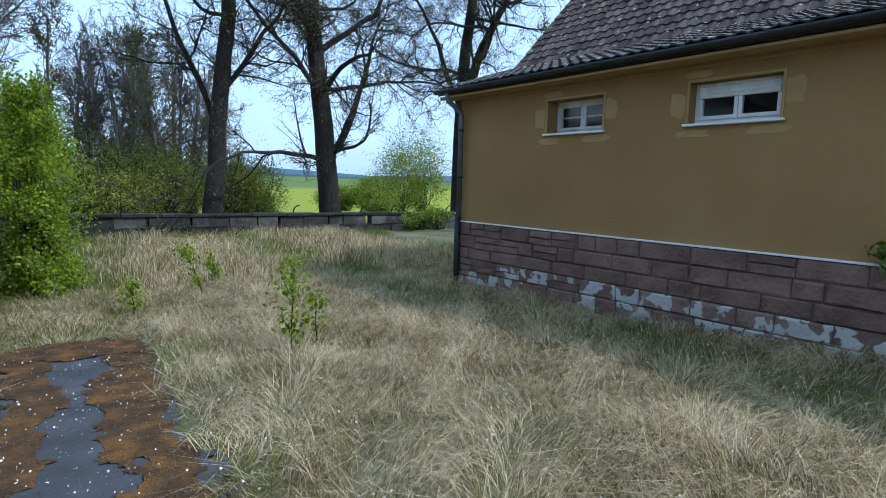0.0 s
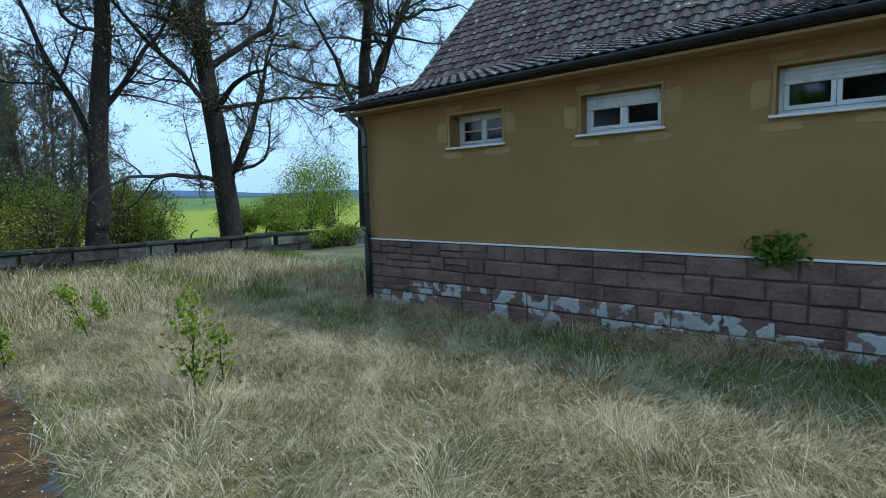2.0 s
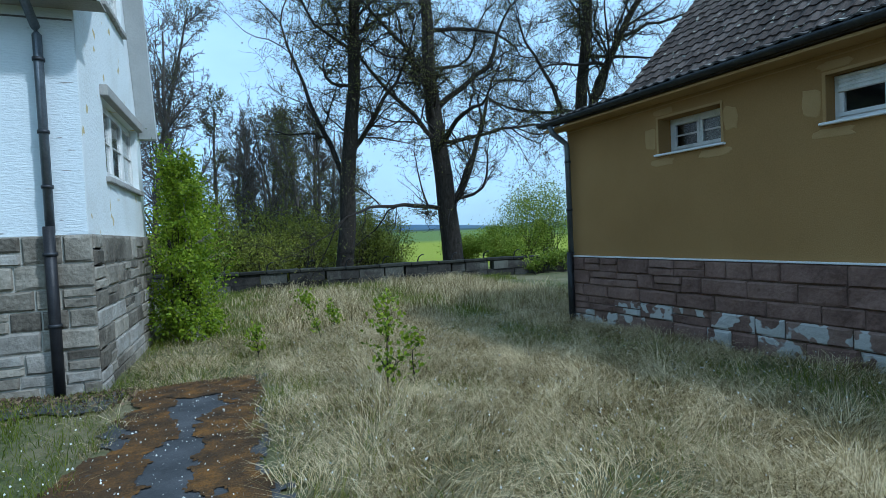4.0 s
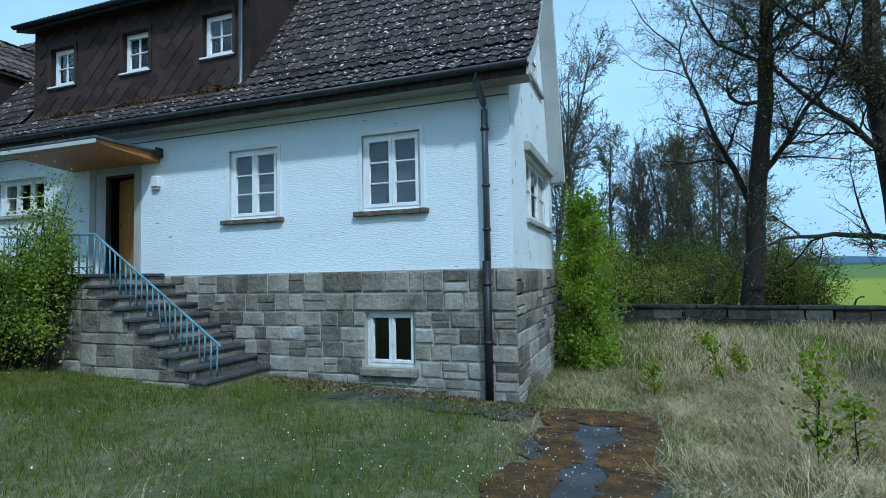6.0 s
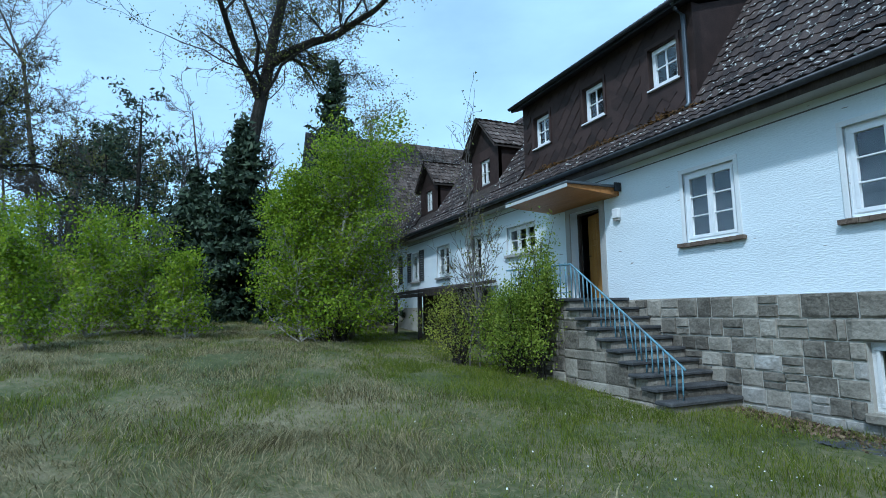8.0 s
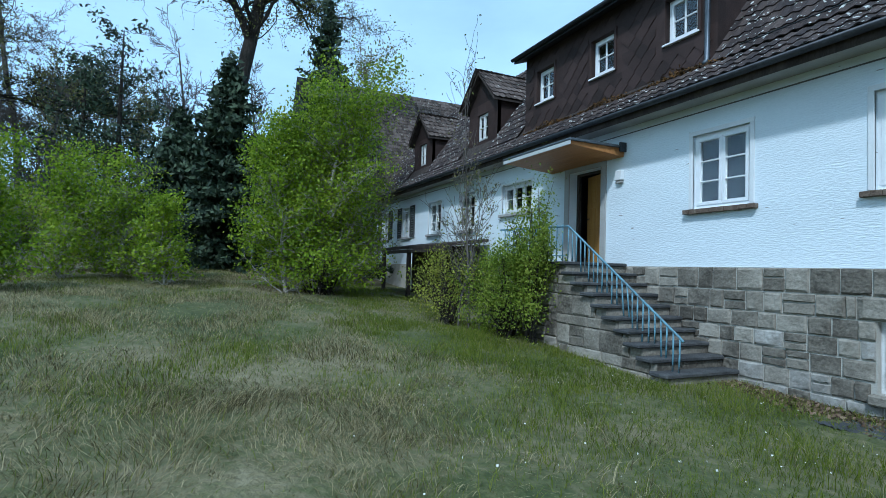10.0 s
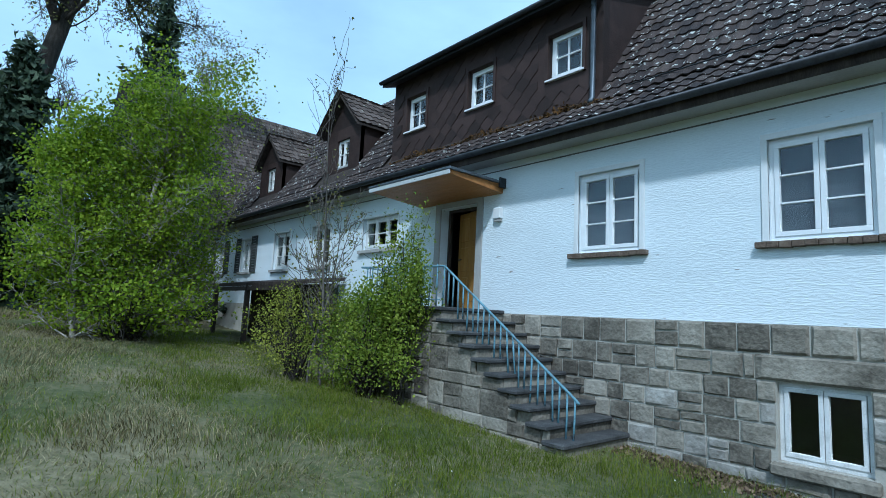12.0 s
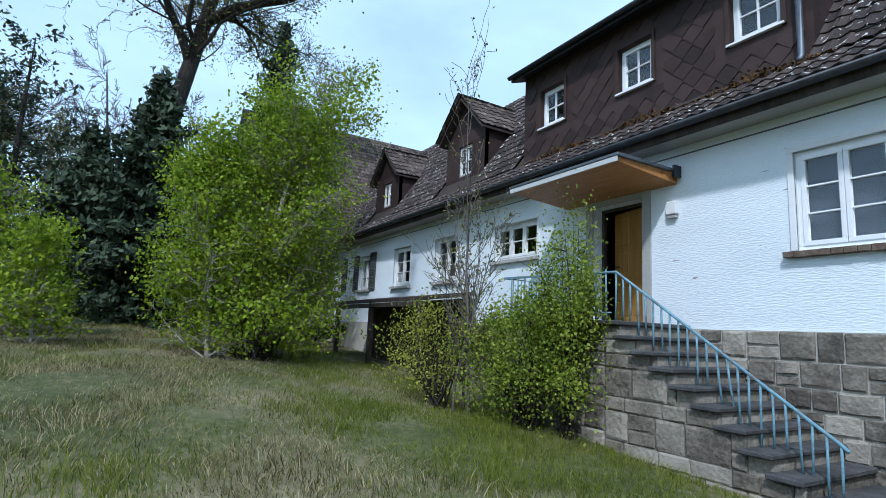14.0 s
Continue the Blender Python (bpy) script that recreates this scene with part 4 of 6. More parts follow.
for k in range(NR):
    x1 = SX1 - k * going
    z = foot_z + (k + 1) * rise
    boxed("tread", stair, M["tread"], x1 - going - 0.05, x1 + 0.03, SY0 + srng.uniform(-0.02, 0.02), -0.095, z - 0.06, z + srng.uniform(-0.006, 0.004), bevel=0.014)
boxed("landing", stair, M["tread"], -9.45, SX0 - 0.052, SY0 - 0.01, -0.095, LZ - 0.07, LZ, bevel=0.015)
SIDE = frame_m((0, SY0 + 0.095, 0), (1, 0, 0), (0, -1, 0))
z_side = foot_z - 0.065 - 2 * rise
above = [(SX1 - (k + 1) * going - (0 if k == NR - 1 else 0.0), SX1 + 0.1, foot_z + (k + 1) * rise - 0.064, LZ + 1) for k in range(NR)]
stones("stone", SIDE, SX0 + 0.002, SX1 - 0.01, z_side, LZ - 0.066, [2 * rise, rise, rise, 2 * rise, rise], (0.28, 0.55), above, core, srng, lambda *a: M["stone"], proud=0.03)
stones("stone", SIDE, -9.4, SX0, 0.1, LZ - 0.08, [0.27, 0.25, 0.3], (0.3, 0.55), [], core, srng, lambda *a: M["stone"], proud=0.03)

# blue iron railing
rail = thing("stair_railing", (-5.5, SY0 + 0.33, 0.3), "thin blue-painted iron stair railing, rusty and slightly bent", "railing")
ry = SY0 + 0.33


def step_z(x):
    k = min(NR, max(0, math.floor((SX1 - x) / going) + 1))
    return foot_z + k * rise


top0, top1 = Vector((SX1 - 0.06, ry, foot_z + rise + 0.50)), Vector((SX0 - 0.02, ry, LZ + 0.67))
tubed("handrail", rail, M["rail"], [top0 + Vector((0.06, 0, -0.05)), top0, top1, Vector((-9.35, ry, LZ + 0.73)), Vector((-9.35, -0.15, LZ + 0.73))], 0.019, 8)
rrng = random.Random(4)
nbal = 22
for k in range(nbal + 1):
    f = k / nbal
    p = top0.lerp(top1, f)
    zb = step_z(p.x) - 0.02
    bend = rrng.uniform(-0.015, 0.015) + (0.06 if k in (9, 10) else 0)
    tubed("baluster", rail, M["rail"], [(p.x + bend, ry + rrng.uniform(-0.01, 0.01), zb), (p.x + bend * 0.4, ry, (zb + p.z) / 2), (p.x, ry, p.z)], 0.013, 6)
for k in range(13):
    x = SX0 - 0.2 - k * 0.175
    tubed("baluster", rail, M["rail"], [(x + rrng.uniform(-0.01, 0.01), ry, LZ - 0.01), (x, ry, LZ + 0.72)], 0.013, 6)
for k in range(6):
    tubed("baluster", rail, M["rail"], [(-9.35, ry + 0.2 + k * 0.18, LZ - 0.01), (-9.35, ry + 0.2 + k * 0.18, LZ + 0.73)], 0.010, 6)
tubed("bottom_rail", rail, M["rail"], [(SX0 - 0.1, ry, LZ + 0.12), (-9.35, ry, LZ + 0.12)], 0.010, 6)

# moss rolled down to the foot of the dormer
mrng = np.random.default_rng(41)
mx = mrng.uniform(DX0 + 0.2, DX1 + 0.3, 900)
mp = np.stack([mx, DY - 0.10 - np.abs(mrng.normal(0, 0.05, 900)), 5.43 + np.abs(mrng.normal(0, 0.03, 900)) * (1 + np.sin(mx * 3.1))], 1)
MOSS_AT = mp
# chimney
bm = bmesh.new()
box(bm, -6.95, -6.35, 2.3, 2.9, 8.1, 10.1, 0.01)
box(bm, -7.02, -6.28, 2.23, 2.97, 9.78, 9.9, 0.01)
part("chimney", bm, M["dark_wood"], house, "dark clad chimney stack")

# shutters beside the far windows
for a, b in LEFT2[2:]:
    for x0 in (a - 0.47, b + 0.03):
        s = link("shutter", bpy.data.meshes.new("shutter"), M["shutter"], house, "grey-green louvred wooden shutter")
        bm = bmesh.new()
        for q in ((x0, x0 + 0.05, 3.02, 4.25), (x0 + 0.39, x0 + 0.44, 3.02, 4.25), (x0 + 0.05, x0 + 0.39, 3.02, 3.09), (x0 + 0.05, x0 + 0.39, 4.18, 4.25)):
            box(bm, q[0], q[1], -0.05, -0.012, q[2], q[3], 0.002)
        bm.to_mesh(s.data)
        bm.free()
        for k in range(12):
            z = 3.10 + k * 0.09
            boxed("slat", s, M["shutter"], x0 + 0.052, x0 + 0.388, -0.042, -0.018, z, z + 0.07, bevel=0)

# lean-to shelter against the long wing
shed = thing("lean_to_shelter", (-14.6, -0.7, gz(-14.6, -1.3)), "dark wooden lean-to shelter with a flat roof on posts", "shelter")
bm = bmesh.new()
vs = [bm.verts.new((x, y, z + dz)) for x in (-17.4, -11.9) for y, z in ((-1.45, 2.42), (-0.11, 2.62)) for dz in (0, 0.09)]
for q in ((0, 2, 6, 4), (1, 5, 7, 3), (0, 1, 3, 2), (4, 6, 7, 5), (0, 4, 5, 1), (2, 3, 7, 6)):
    bm.faces.new([vs[i] for i in q])
bmesh.ops.recalc_face_normals(bm, faces=bm.faces)
part("roof", bm, M["dark_wood"], shed)
for x in (-17.2, -14.75, -12.1):
    boxed("post", shed, M["dark_wood"], x - 0.06, x + 0.06, -1.46, -1.34, gz(x, -1.4) - 0.05, 2.42, bevel=0.008)
boxed("beam", shed, M["dark_wood"], -17.35, -11.95, -1.45, -1.35, 2.30, 2.415, bevel=0.008)
for k in range(27):
    x = -17.2 + k * 0.19
    boxed("plank", shed, M["dark_wood"], x, x + 0.17, -0.32, -0.28, gz(x, -0.3) - 0.02, 2.54, bevel=0.004)

# cross wing behind the long wing
wing = thing("wing_house", (-27.5, 1.0, 1.3), "far cross wing with a weathered brown tiled roof", "house")
bm = bmesh.new()
box(bm, -33.0, -24.0, -2.6, 8.0, 0.2, 5.4)
part("wall", bm, M["render"], wing)
bm = bmesh.new()
vs = [bm.verts.new(p) for p in ((-23.3, -3.0, 5.1), (-23.3, 8.4, 5.1), (-28.2, 8.4, 12.0), (-28.2, -3.0, 12.0), (-33.1, -3.0, 5.1), (-33.1, 8.4, 5.1))]
for q in ((0, 1, 2, 3), (3, 2, 5, 4), (0, 3, 4), (1, 5, 2), (0, 4, 5, 1)):
    bm.faces.new([vs[i] for i in q])
bmesh.ops.recalc_face_normals(bm, faces=bm.faces)
part("roof", bm, M["dark_wood"], wing)
tile_field(slope_m((-23.25, -3.0, 5.12), (0, 1, 0), (-4.9, 0, 6.9)), 57, 32, lambda u, v: True, wing, M["tile_brown"], random.Random(2), "roof_tiles")
# ---- ochre outbuilding ----
YC = Vector((7.66, 1.08, 0))
YU = Vector((0.0933, -0.9956, 0))
YN = Vector((-0.9956, -0.0933, 0))
YM = frame_m(YC, YU, YN)
annex = thing("outbuilding", tuple(YC), "long ochre rendered outbuilding on red sandstone plinth, pantile roof", "building")
YL, YD = 13.0, 8.4
YWIN = [(2.17, 3.24), (4.57, 5.67), (6.92, 7.99), (9.27, 10.35)]
YZ = (2.83, 3.36)
YPZ, YEZ = 1.22, 3.76
bm = bmesh.new()
pierced(bm, YM, 0, YL, YPZ, YEZ, [(a, b, *YZ) for a, b in YWIN], 0.34)
bmesh.ops.recalc_face_normals(bm, faces=bm.faces)
part("wall", bm, M["yellow"], annex, "ochre rendered wall with paler patches round the windows")
boxed("end_wall", annex, M["yellow"], 0.0, 0.3, -YD, -0.345, -0.4, YEZ, bevel=0, m=YM)
boxed("end_wall", annex, M["yellow"], YL - 0.3, YL, -YD, -0.345, -0.4, YEZ, bevel=0, m=YM)
boxed("rear_wall", annex, M["yellow"], 0.31, YL - 0.31, -YD, -YD + 0.3, -0.4, YEZ, bevel=0, m=YM)
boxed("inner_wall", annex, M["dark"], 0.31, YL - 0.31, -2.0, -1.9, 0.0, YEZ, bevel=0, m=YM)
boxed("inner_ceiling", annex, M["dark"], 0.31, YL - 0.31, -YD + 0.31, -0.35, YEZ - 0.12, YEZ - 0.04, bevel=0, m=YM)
boxed("string_line", annex, M["yellow_pale"], 0.02, YL, -0.005, 0.012, 3.545, 3.56, bevel=0, m=YM)
boxed("drip_strip", annex, M["frame"], 0.0, YL, -0.01, 0.065, YPZ - 0.008, YPZ + 0.014, bevel=0.003, m=YM)
prng = random.Random(21)
for a, b in YWIN:
    for u, z, w, h in ((a - 0.16, YZ[0] + 0.25, 0.12, 0.32), (b + 0.14, YZ[0] + 0.3, 0.12, 0.3), (a + 0.05, YZ[0] - 0.13, 0.26, 0.10), (b - 0.12, YZ[0] - 0.12, 0.28, 0.10), (a + 0.1, YZ[1] + 0.10, 0.2, 0.09)):
        bm = bmesh.new()
        ring = []
        for k in range(14):
            t = 2 * math.pi * k / 14
            e = 0.75 + 0.25 * prng.random()
            sx = math.copysign(abs(math.cos(t)) ** 0.5, math.cos(t))
            sz = math.copysign(abs(math.sin(t)) ** 0.5, math.sin(t))
            ring.append((u + w * e * sx, z + h * e * 0.6 * sz))
        outer = [bm.verts.new(YM @ Vector((p, 0.0, q))) for p, q in ring]
        inner = [bm.verts.new(YM @ Vector((u + (p - u) * 0.92, 0.005, z + (q - z) * 0.92))) for p, q in ring]
        bm.faces.new(inner)
        for k in range(14):
            bm.faces.new((outer[k], outer[(k + 1) % 14], inner[(k + 1) % 14], inner[k]))
        bmesh.ops.recalc_face_normals(bm, faces=bm.faces)
        part("render_patch", bm, M["yellow_pale"], annex)
for k, (a, b) in enumerate(YWIN):
    wm = YM @ Matrix.Translation((a, 0, 0))
    if k == 0:
        w = window(annex, wm, b - a, YZ[0], YZ[1], 2, 2, deep=0.26, stile=0.05, frame="old_frame", name="window")
    else:
        w = window(annex, wm, b - a, YZ[0], YZ[1], 2, 1, deep=0.17, stile=0.05, frame="frame", name="window")
        boxed("roller_shutter", w, M["frame"], 0.052, b - a - 0.052, -0.165, -0.14, YZ[1] - 0.20, YZ[1] - 0.01, bevel=0.004, m=wm)
        for s in range(4):
            boxed("shutter_slat", w, M["old_frame"], 0.06, b - a - 0.06, -0.142, -0.128, YZ[1] - 0.195 + s * 0.047, YZ[1] - 0.157 + s * 0.047, bevel=0.003, m=wm)
    bm = bmesh.new()
    t = 0.035
    for q in ((-t, b - a + t, YZ[1], YZ[1] + t), (-t, 0, YZ[0], YZ[1]), (b - a, b - a + t, YZ[0], YZ[1])):
        box(bm, q[0], q[1], -0.01, 0.012, q[2], q[3], 0.002, wm)
    part("surround", bm, M["yellow_pale"], w)
    boxed("sill", w, M["frame"], -0.06, b - a + 0.06, -0.14 if k else -0.25, 0.06, YZ[0] - 0.035, YZ[0] - 0.003, bevel=0.006, m=wm, label="white sheet-metal sill")
# plinth
bm = bmesh.new()
box(bm, -0.02, YL, -0.3, 0.03, -0.5, YPZ - 0.012, m=YM)
box(bm, -0.02, 0.28, -YD, -0.3, -0.5, YPZ - 0.012, m=YM)
yplinth = part("plinth", bm, M["red_mortar"], annex, "red-brown sandstone plinth with flaking limewash on the lowest stones")


def pick_red(rng, z, u):
    k = rng.random()
    if z < 0.28:
        return M["red_pale"] if k < 0.75 else M["red_stone"]
    if z < 0.5:
        return M["red_pale"] if k < 0.3 else M["red_stone"]
    return M["red_stone"]


stones("stone", YM @ Matrix.Translation((0, 0.032, 0)), -0.02, 11.0, -0.25, YPZ - 0.012, [0.24, 0.27, 0.24, 0.22, 0.24, 0.25], (0.32, 0.75), [], yplinth, random.Random(17), pick_red, proud=0.045)
# roof: eave, slope, verge
ov = 0.36
BN, BNZ = -1.8, 4.46
RN, RNZ = -YD / 2, 4.46 + (YD / 2 - 1.8) * 1.0
bm = bmesh.new()
pr = [(ov, YEZ - 0.02), (BN, BNZ - 0.02), (RN, RNZ - 0.02), (-YD - ov, YEZ - 0.02)]
for (n0, z0), (n1, z1) in zip(pr, pr[1:]):
    vs = [bm.verts.new(YM @ Vector((u, n, z + dz))) for u in (-0.30, YL + 0.3) for n, z, dz in ((n0, z0, 0), (n1, z1, 0), (n1, z1, -0.09), (n0, z0, -0.09))]
    for q in ((0, 1, 2, 3), (7, 6, 5, 4), (0, 4, 5, 1), (1, 5, 6, 2), (2, 6, 7, 3), (3, 7, 4, 0)):
        bm.faces.new([vs[i] for i in q])
gab = [(0, YEZ - 0.03), (BN, BNZ - 0.14), (RN, RNZ - 0.14), (-YD, YEZ - 0.03)]
vs = [bm.verts.new(YM @ Vector((u, n, z))) for u in (0.0, 0.2) for n, z in gab]
for q in ((0, 1, 2, 3), (7, 6, 5, 4), (0, 4, 5, 1), (1, 5, 6, 2), (2, 6, 7, 3), (3, 7, 4, 0)):
    bm.faces.new([vs[i] for i in q])
bmesh.ops.recalc_face_normals(bm, faces=bm.faces)
yroof = part("roof", bm, M["dark_wood"], annex, "weathered dark pantile roof with mossy lichen")
boxed("soffit", annex, M["yellow_pale"], -0.28, YL, 0.002, ov - 0.02, YEZ - 0.16, YEZ - 0.125, bevel=0, m=YM)
gutter(annex, YM @ Vector((-0.32, ov + 0.05, YEZ - 0.02)), YM @ Vector((YL, ov + 0.05, YEZ - 0.02)), YN, 0.07, "zinc_dark")
yp = tubed("downpipe", annex, M["zinc"], [YM @ Vector(p) for p in ((0.0, ov + 0.04, YEZ - 0.08), (0.02, ov, YEZ - 0.22), (0.10, 0.12, YEZ - 0.42), (0.10, 0.10, YEZ - 0.5), (0.10, 0.10, 1.25))], 0.05, 10, "grey zinc downpipe")
tubed("pipe_foot", yp, M["pipe_black"], [YM @ Vector((0.10, 0.13, 1.3)), YM @ Vector((0.10, 0.13, -0.15))], 0.06, 10, "black cast-iron pipe foot")
for z in (3.0, 2.1, 1.28):
    tubed("pipe_clamp", yp, M["zinc_dark"], [YM @ Vector((0.10, 0.10, z - 0.02)), YM @ Vector((0.10, 0.10, z + 0.02))], 0.062, 10)

# ---- boundary wall and fence ----
WY = 14.0
M["coping"] = mat("dark_mossy_coping", [(0.012, 0.012, 0.010), (0.028, 0.028, 0.022), (0.055, 0.055, 0.045)], 3, 20, 0.95, 0.6, vary=0.3)
bwall = thing("boundary_wall", (3, WY, gz(3, WY)), "low dark mossy stone boundary wall along the meadow", "wall", kind="structure")
bm = bmesh.new()
wr = random.Random(6)
x = -14.0
while x < 30:
    w = wr.uniform(0.5, 1.1)
    g = gz(x, WY)
    for z0, z1 in ((g - 0.2, g + 0.30), (g + 0.31, g + 0.66)):
        o = wr.uniform(0, 0.35) if z0 > g else 0
        box(bm, x + o + 0.01, x + o + w - 0.01, WY - 0.2 + wr.uniform(-0.03, 0.03), WY + 0.2, z0, z1, 0.0)
    x += w
part("blocks", bm, mat("dark_mossy_stone", [(0.018, 0.017, 0.015), (0.05, 0.046, 0.04), (0.12, 0.12, 0.10)], 2.5, 18, 0.95, 0.8, island=0.35), bwall)
x = -14.0
while x < 30:
    w = wr.uniform(0.8, 1.4)
    g = gz(x, WY)
    boxed("coping_stone", bwall, M["coping"], x + 0.01, x + w - 0.01, WY - 0.26, WY + 0.26, g + 0.67, g + 0.80 + wr.uniform(-0.02, 0.02), bevel=0.03)
    x += w
for k in range(12):
    x = 1.0 + k * 1.55
    g = gz(x, WY + 0.4)
    f = thing("fence_post", (x, WY + 0.4, g), "slim dark concrete fence post with a hooked top", "fence post", "fence posts behind the boundary wall")
    tubed("shaft", f, M["pipe_black"], [(x, WY + 0.4, g - 0.1), (x, WY + 0.4, g + 0.84), (x + 0.05, WY + 0.38, g + 1.00), (x + 0.17, WY + 0.34, g + 1.10), (x + 0.26, WY + 0.32, g + 1.09)], 0.03, 6)


# ---- plants ----
def tubes_np(segs, sides):
    """Frusta for many (p0, p1, r0, r1) at once."""
    s = np.array([[*a, *b, r0, r1] for a, b, r0, r1 in segs])
    p0, p1 = s[:, :3], s[:, 3:6]
    d = p1 - p0
    d /= np.maximum(np.linalg.norm(d, axis=1, keepdims=True), 1e-9)
    ref = np.where(np.abs(d[:, 2:3]) < 0.9, np.array([[0, 0, 1.0]]), np.array([[1.0, 0, 0]]))
    a = np.cross(d, ref)
    a /= np.linalg.norm(a, axis=1, keepdims=True)
    b = np.cross(d, a)
    t = 2 * np.pi * np.arange(sides) / sides
    ring = a[:, None] * np.cos(t)[None, :, None] + b[:, None] * np.sin(t)[None, :, None]
    v = np.concatenate([p0[:, None] + ring * s[:, 6][:, None, None], p1[:, None] + ring * s[:, 7][:, None, None]], 1).reshape(-1, 3)
    i = np.arange(sides)
    f = np.stack([i, (i + 1) % sides, (i + 1) % sides + sides, i + sides], 1)
    f = (f[None] + (np.arange(len(s)) * 2 * sides)[:, None, None]).reshape(-1, 4)
    return v, f


def leaves_np(points, size, rng, flat=0.5, long=1.5):
    """Small four-cornered leaves, randomly turned."""
    n = len(points)
    p = np.asarray(points)
    u = rng.normal(size=(n, 3))
    u /= np.linalg.norm(u, axis=1, keepdims=True)
    w = rng.normal(size=(n, 3))
    w[:, 2] += flat
    w -= (w * u).sum(1, keepdims=True) * u
    w /= np.linalg.norm(w, axis=1, keepdims=True)
    s = size * rng.uniform(0.6, 1.35, (n, 1))
    v = np.stack([p - u * s * long * 0.5, p + w * s * 0.5, p + u * s * long * 0.5, p - w * s * 0.5], 1).reshape(-1, 3)
    return v, np.arange(n * 4).reshape(-1, 4)


def grow(rng, p, d, length, r, level, spec, segs, tips):
    """A wandering branch with side branches; tips collects the fine ends."""
    n = spec["steps"][level]
    p, d = np.array(p, float), np.array(d, float)
    step = length / n
    kids = spec["kids"][level]
    r_end = r * spec["taper"][level]
    first = spec["first"][level]
    for k in range(n):
        d = d + rng.normal(0, spec["wander"][level], 3) + np.array([0, 0, spec["lift"][level]])
        d /= np.linalg.norm(d)
        q = p + d * step
        r0, r1 = r + (r_end - r) * k / n, r + (r_end - r) * (k + 1) / n
        segs[level].append((p, q, r0, r1))
        if level + 1 < len(spec["steps"]) and (k + 1) / n > first:
            for _ in range(rng.poisson(kids)):
                side = rng.normal(size=3)
                side -= side.dot(d) * d
                side /= np.linalg.norm(side)
                ang = spec["angle"][level] * rng.uniform(0.7, 1.3)
                nd = d * math.cos(ang) + side * math.sin(ang)
                f = spec["ratio"][level] * rng.uniform(0.6, 1.2) * (1 - 0.45 * (k + 1) / n)
                base = p + d * step * rng.random()
                grow(rng, base, nd, length * f, min(r1 * 0.75, r1 * spec["thin"][level] * rng.uniform(0.7, 1.2) + 0.003), level + 1, spec, segs, tips)
        if level >= spec["leafy"]:
            tips.append(q)
        p = q
    if level + 1 < len(spec["steps"]) and spec.get("fork"):
        for _ in range(2):
            nd = d + rng.normal(0, 0.35, 3)
            grow(rng, p, nd / np.linalg.norm(nd), length * 0.5, r_end * 0.9, level + 1, spec, segs, tips)


OAK = dict(steps=[12, 8, 6, 5, 4], kids=[1.1, 1.15, 1.5, 1.6, 0], wander=[0.045, 0.17, 0.24, 0.3, 0.34], lift=[0.02, 0.03, 0.02, 0.01, 0.0], taper=[0.35, 0.3, 0.3, 0.4, 0.5],
           angle=[1.05, 0.85, 0.8, 0.8, 0.8], ratio=[0.42, 0.55, 0.5, 0.45, 0.4], thin=[0.34, 0.45, 0.45, 0.5, 0.5], first=[0.28, 0.1, 0.1, 0.1, 0], leafy=3, fork=True)
THIN = dict(steps=[9, 6, 4, 3], kids=[2.4, 1.6, 1.6, 0], wander=[0.05, 0.14, 0.2, 0.25], lift=[0.03, 0.06, 0.04, 0.0], taper=[0.2, 0.3, 0.4, 0.5],
            angle=[0.75, 0.7, 0.7, 0.7], ratio=[0.38, 0.5, 0.5, 0.5], thin=[0.4, 0.5, 0.5, 0.5], first=[0.2, 0.1, 0.1, 0], leafy=2)
BIRCH = dict(steps=[10, 6, 4, 3], kids=[4.2, 2.4, 1.5, 0], wander=[0.05, 0.12, 0.2, 0.25], lift=[0.02, 0.02, -0.02, -0.05], taper=[0.15, 0.3, 0.4, 0.5],
             angle=[0.95, 0.8, 0.8, 0.8], ratio=[0.35, 0.5, 0.5, 0.5], thin=[0.35, 0.5, 0.5, 0.5], first=[0.04, 0.1, 0.1, 0], leafy=1)


SAPLING = dict(steps=[9, 5, 3], kids=[1.9, 0.9, 0], wander=[0.06, 0.14, 0.2], lift=[0.02, 0.05, 0.0], taper=[0.2, 0.3, 0.5], angle=[0.7, 0.7, 0.7], ratio=[0.34, 0.45, 0.4], thin=[0.45, 0.5, 0.5], first=[0.2, 0.1, 0], leafy=1)


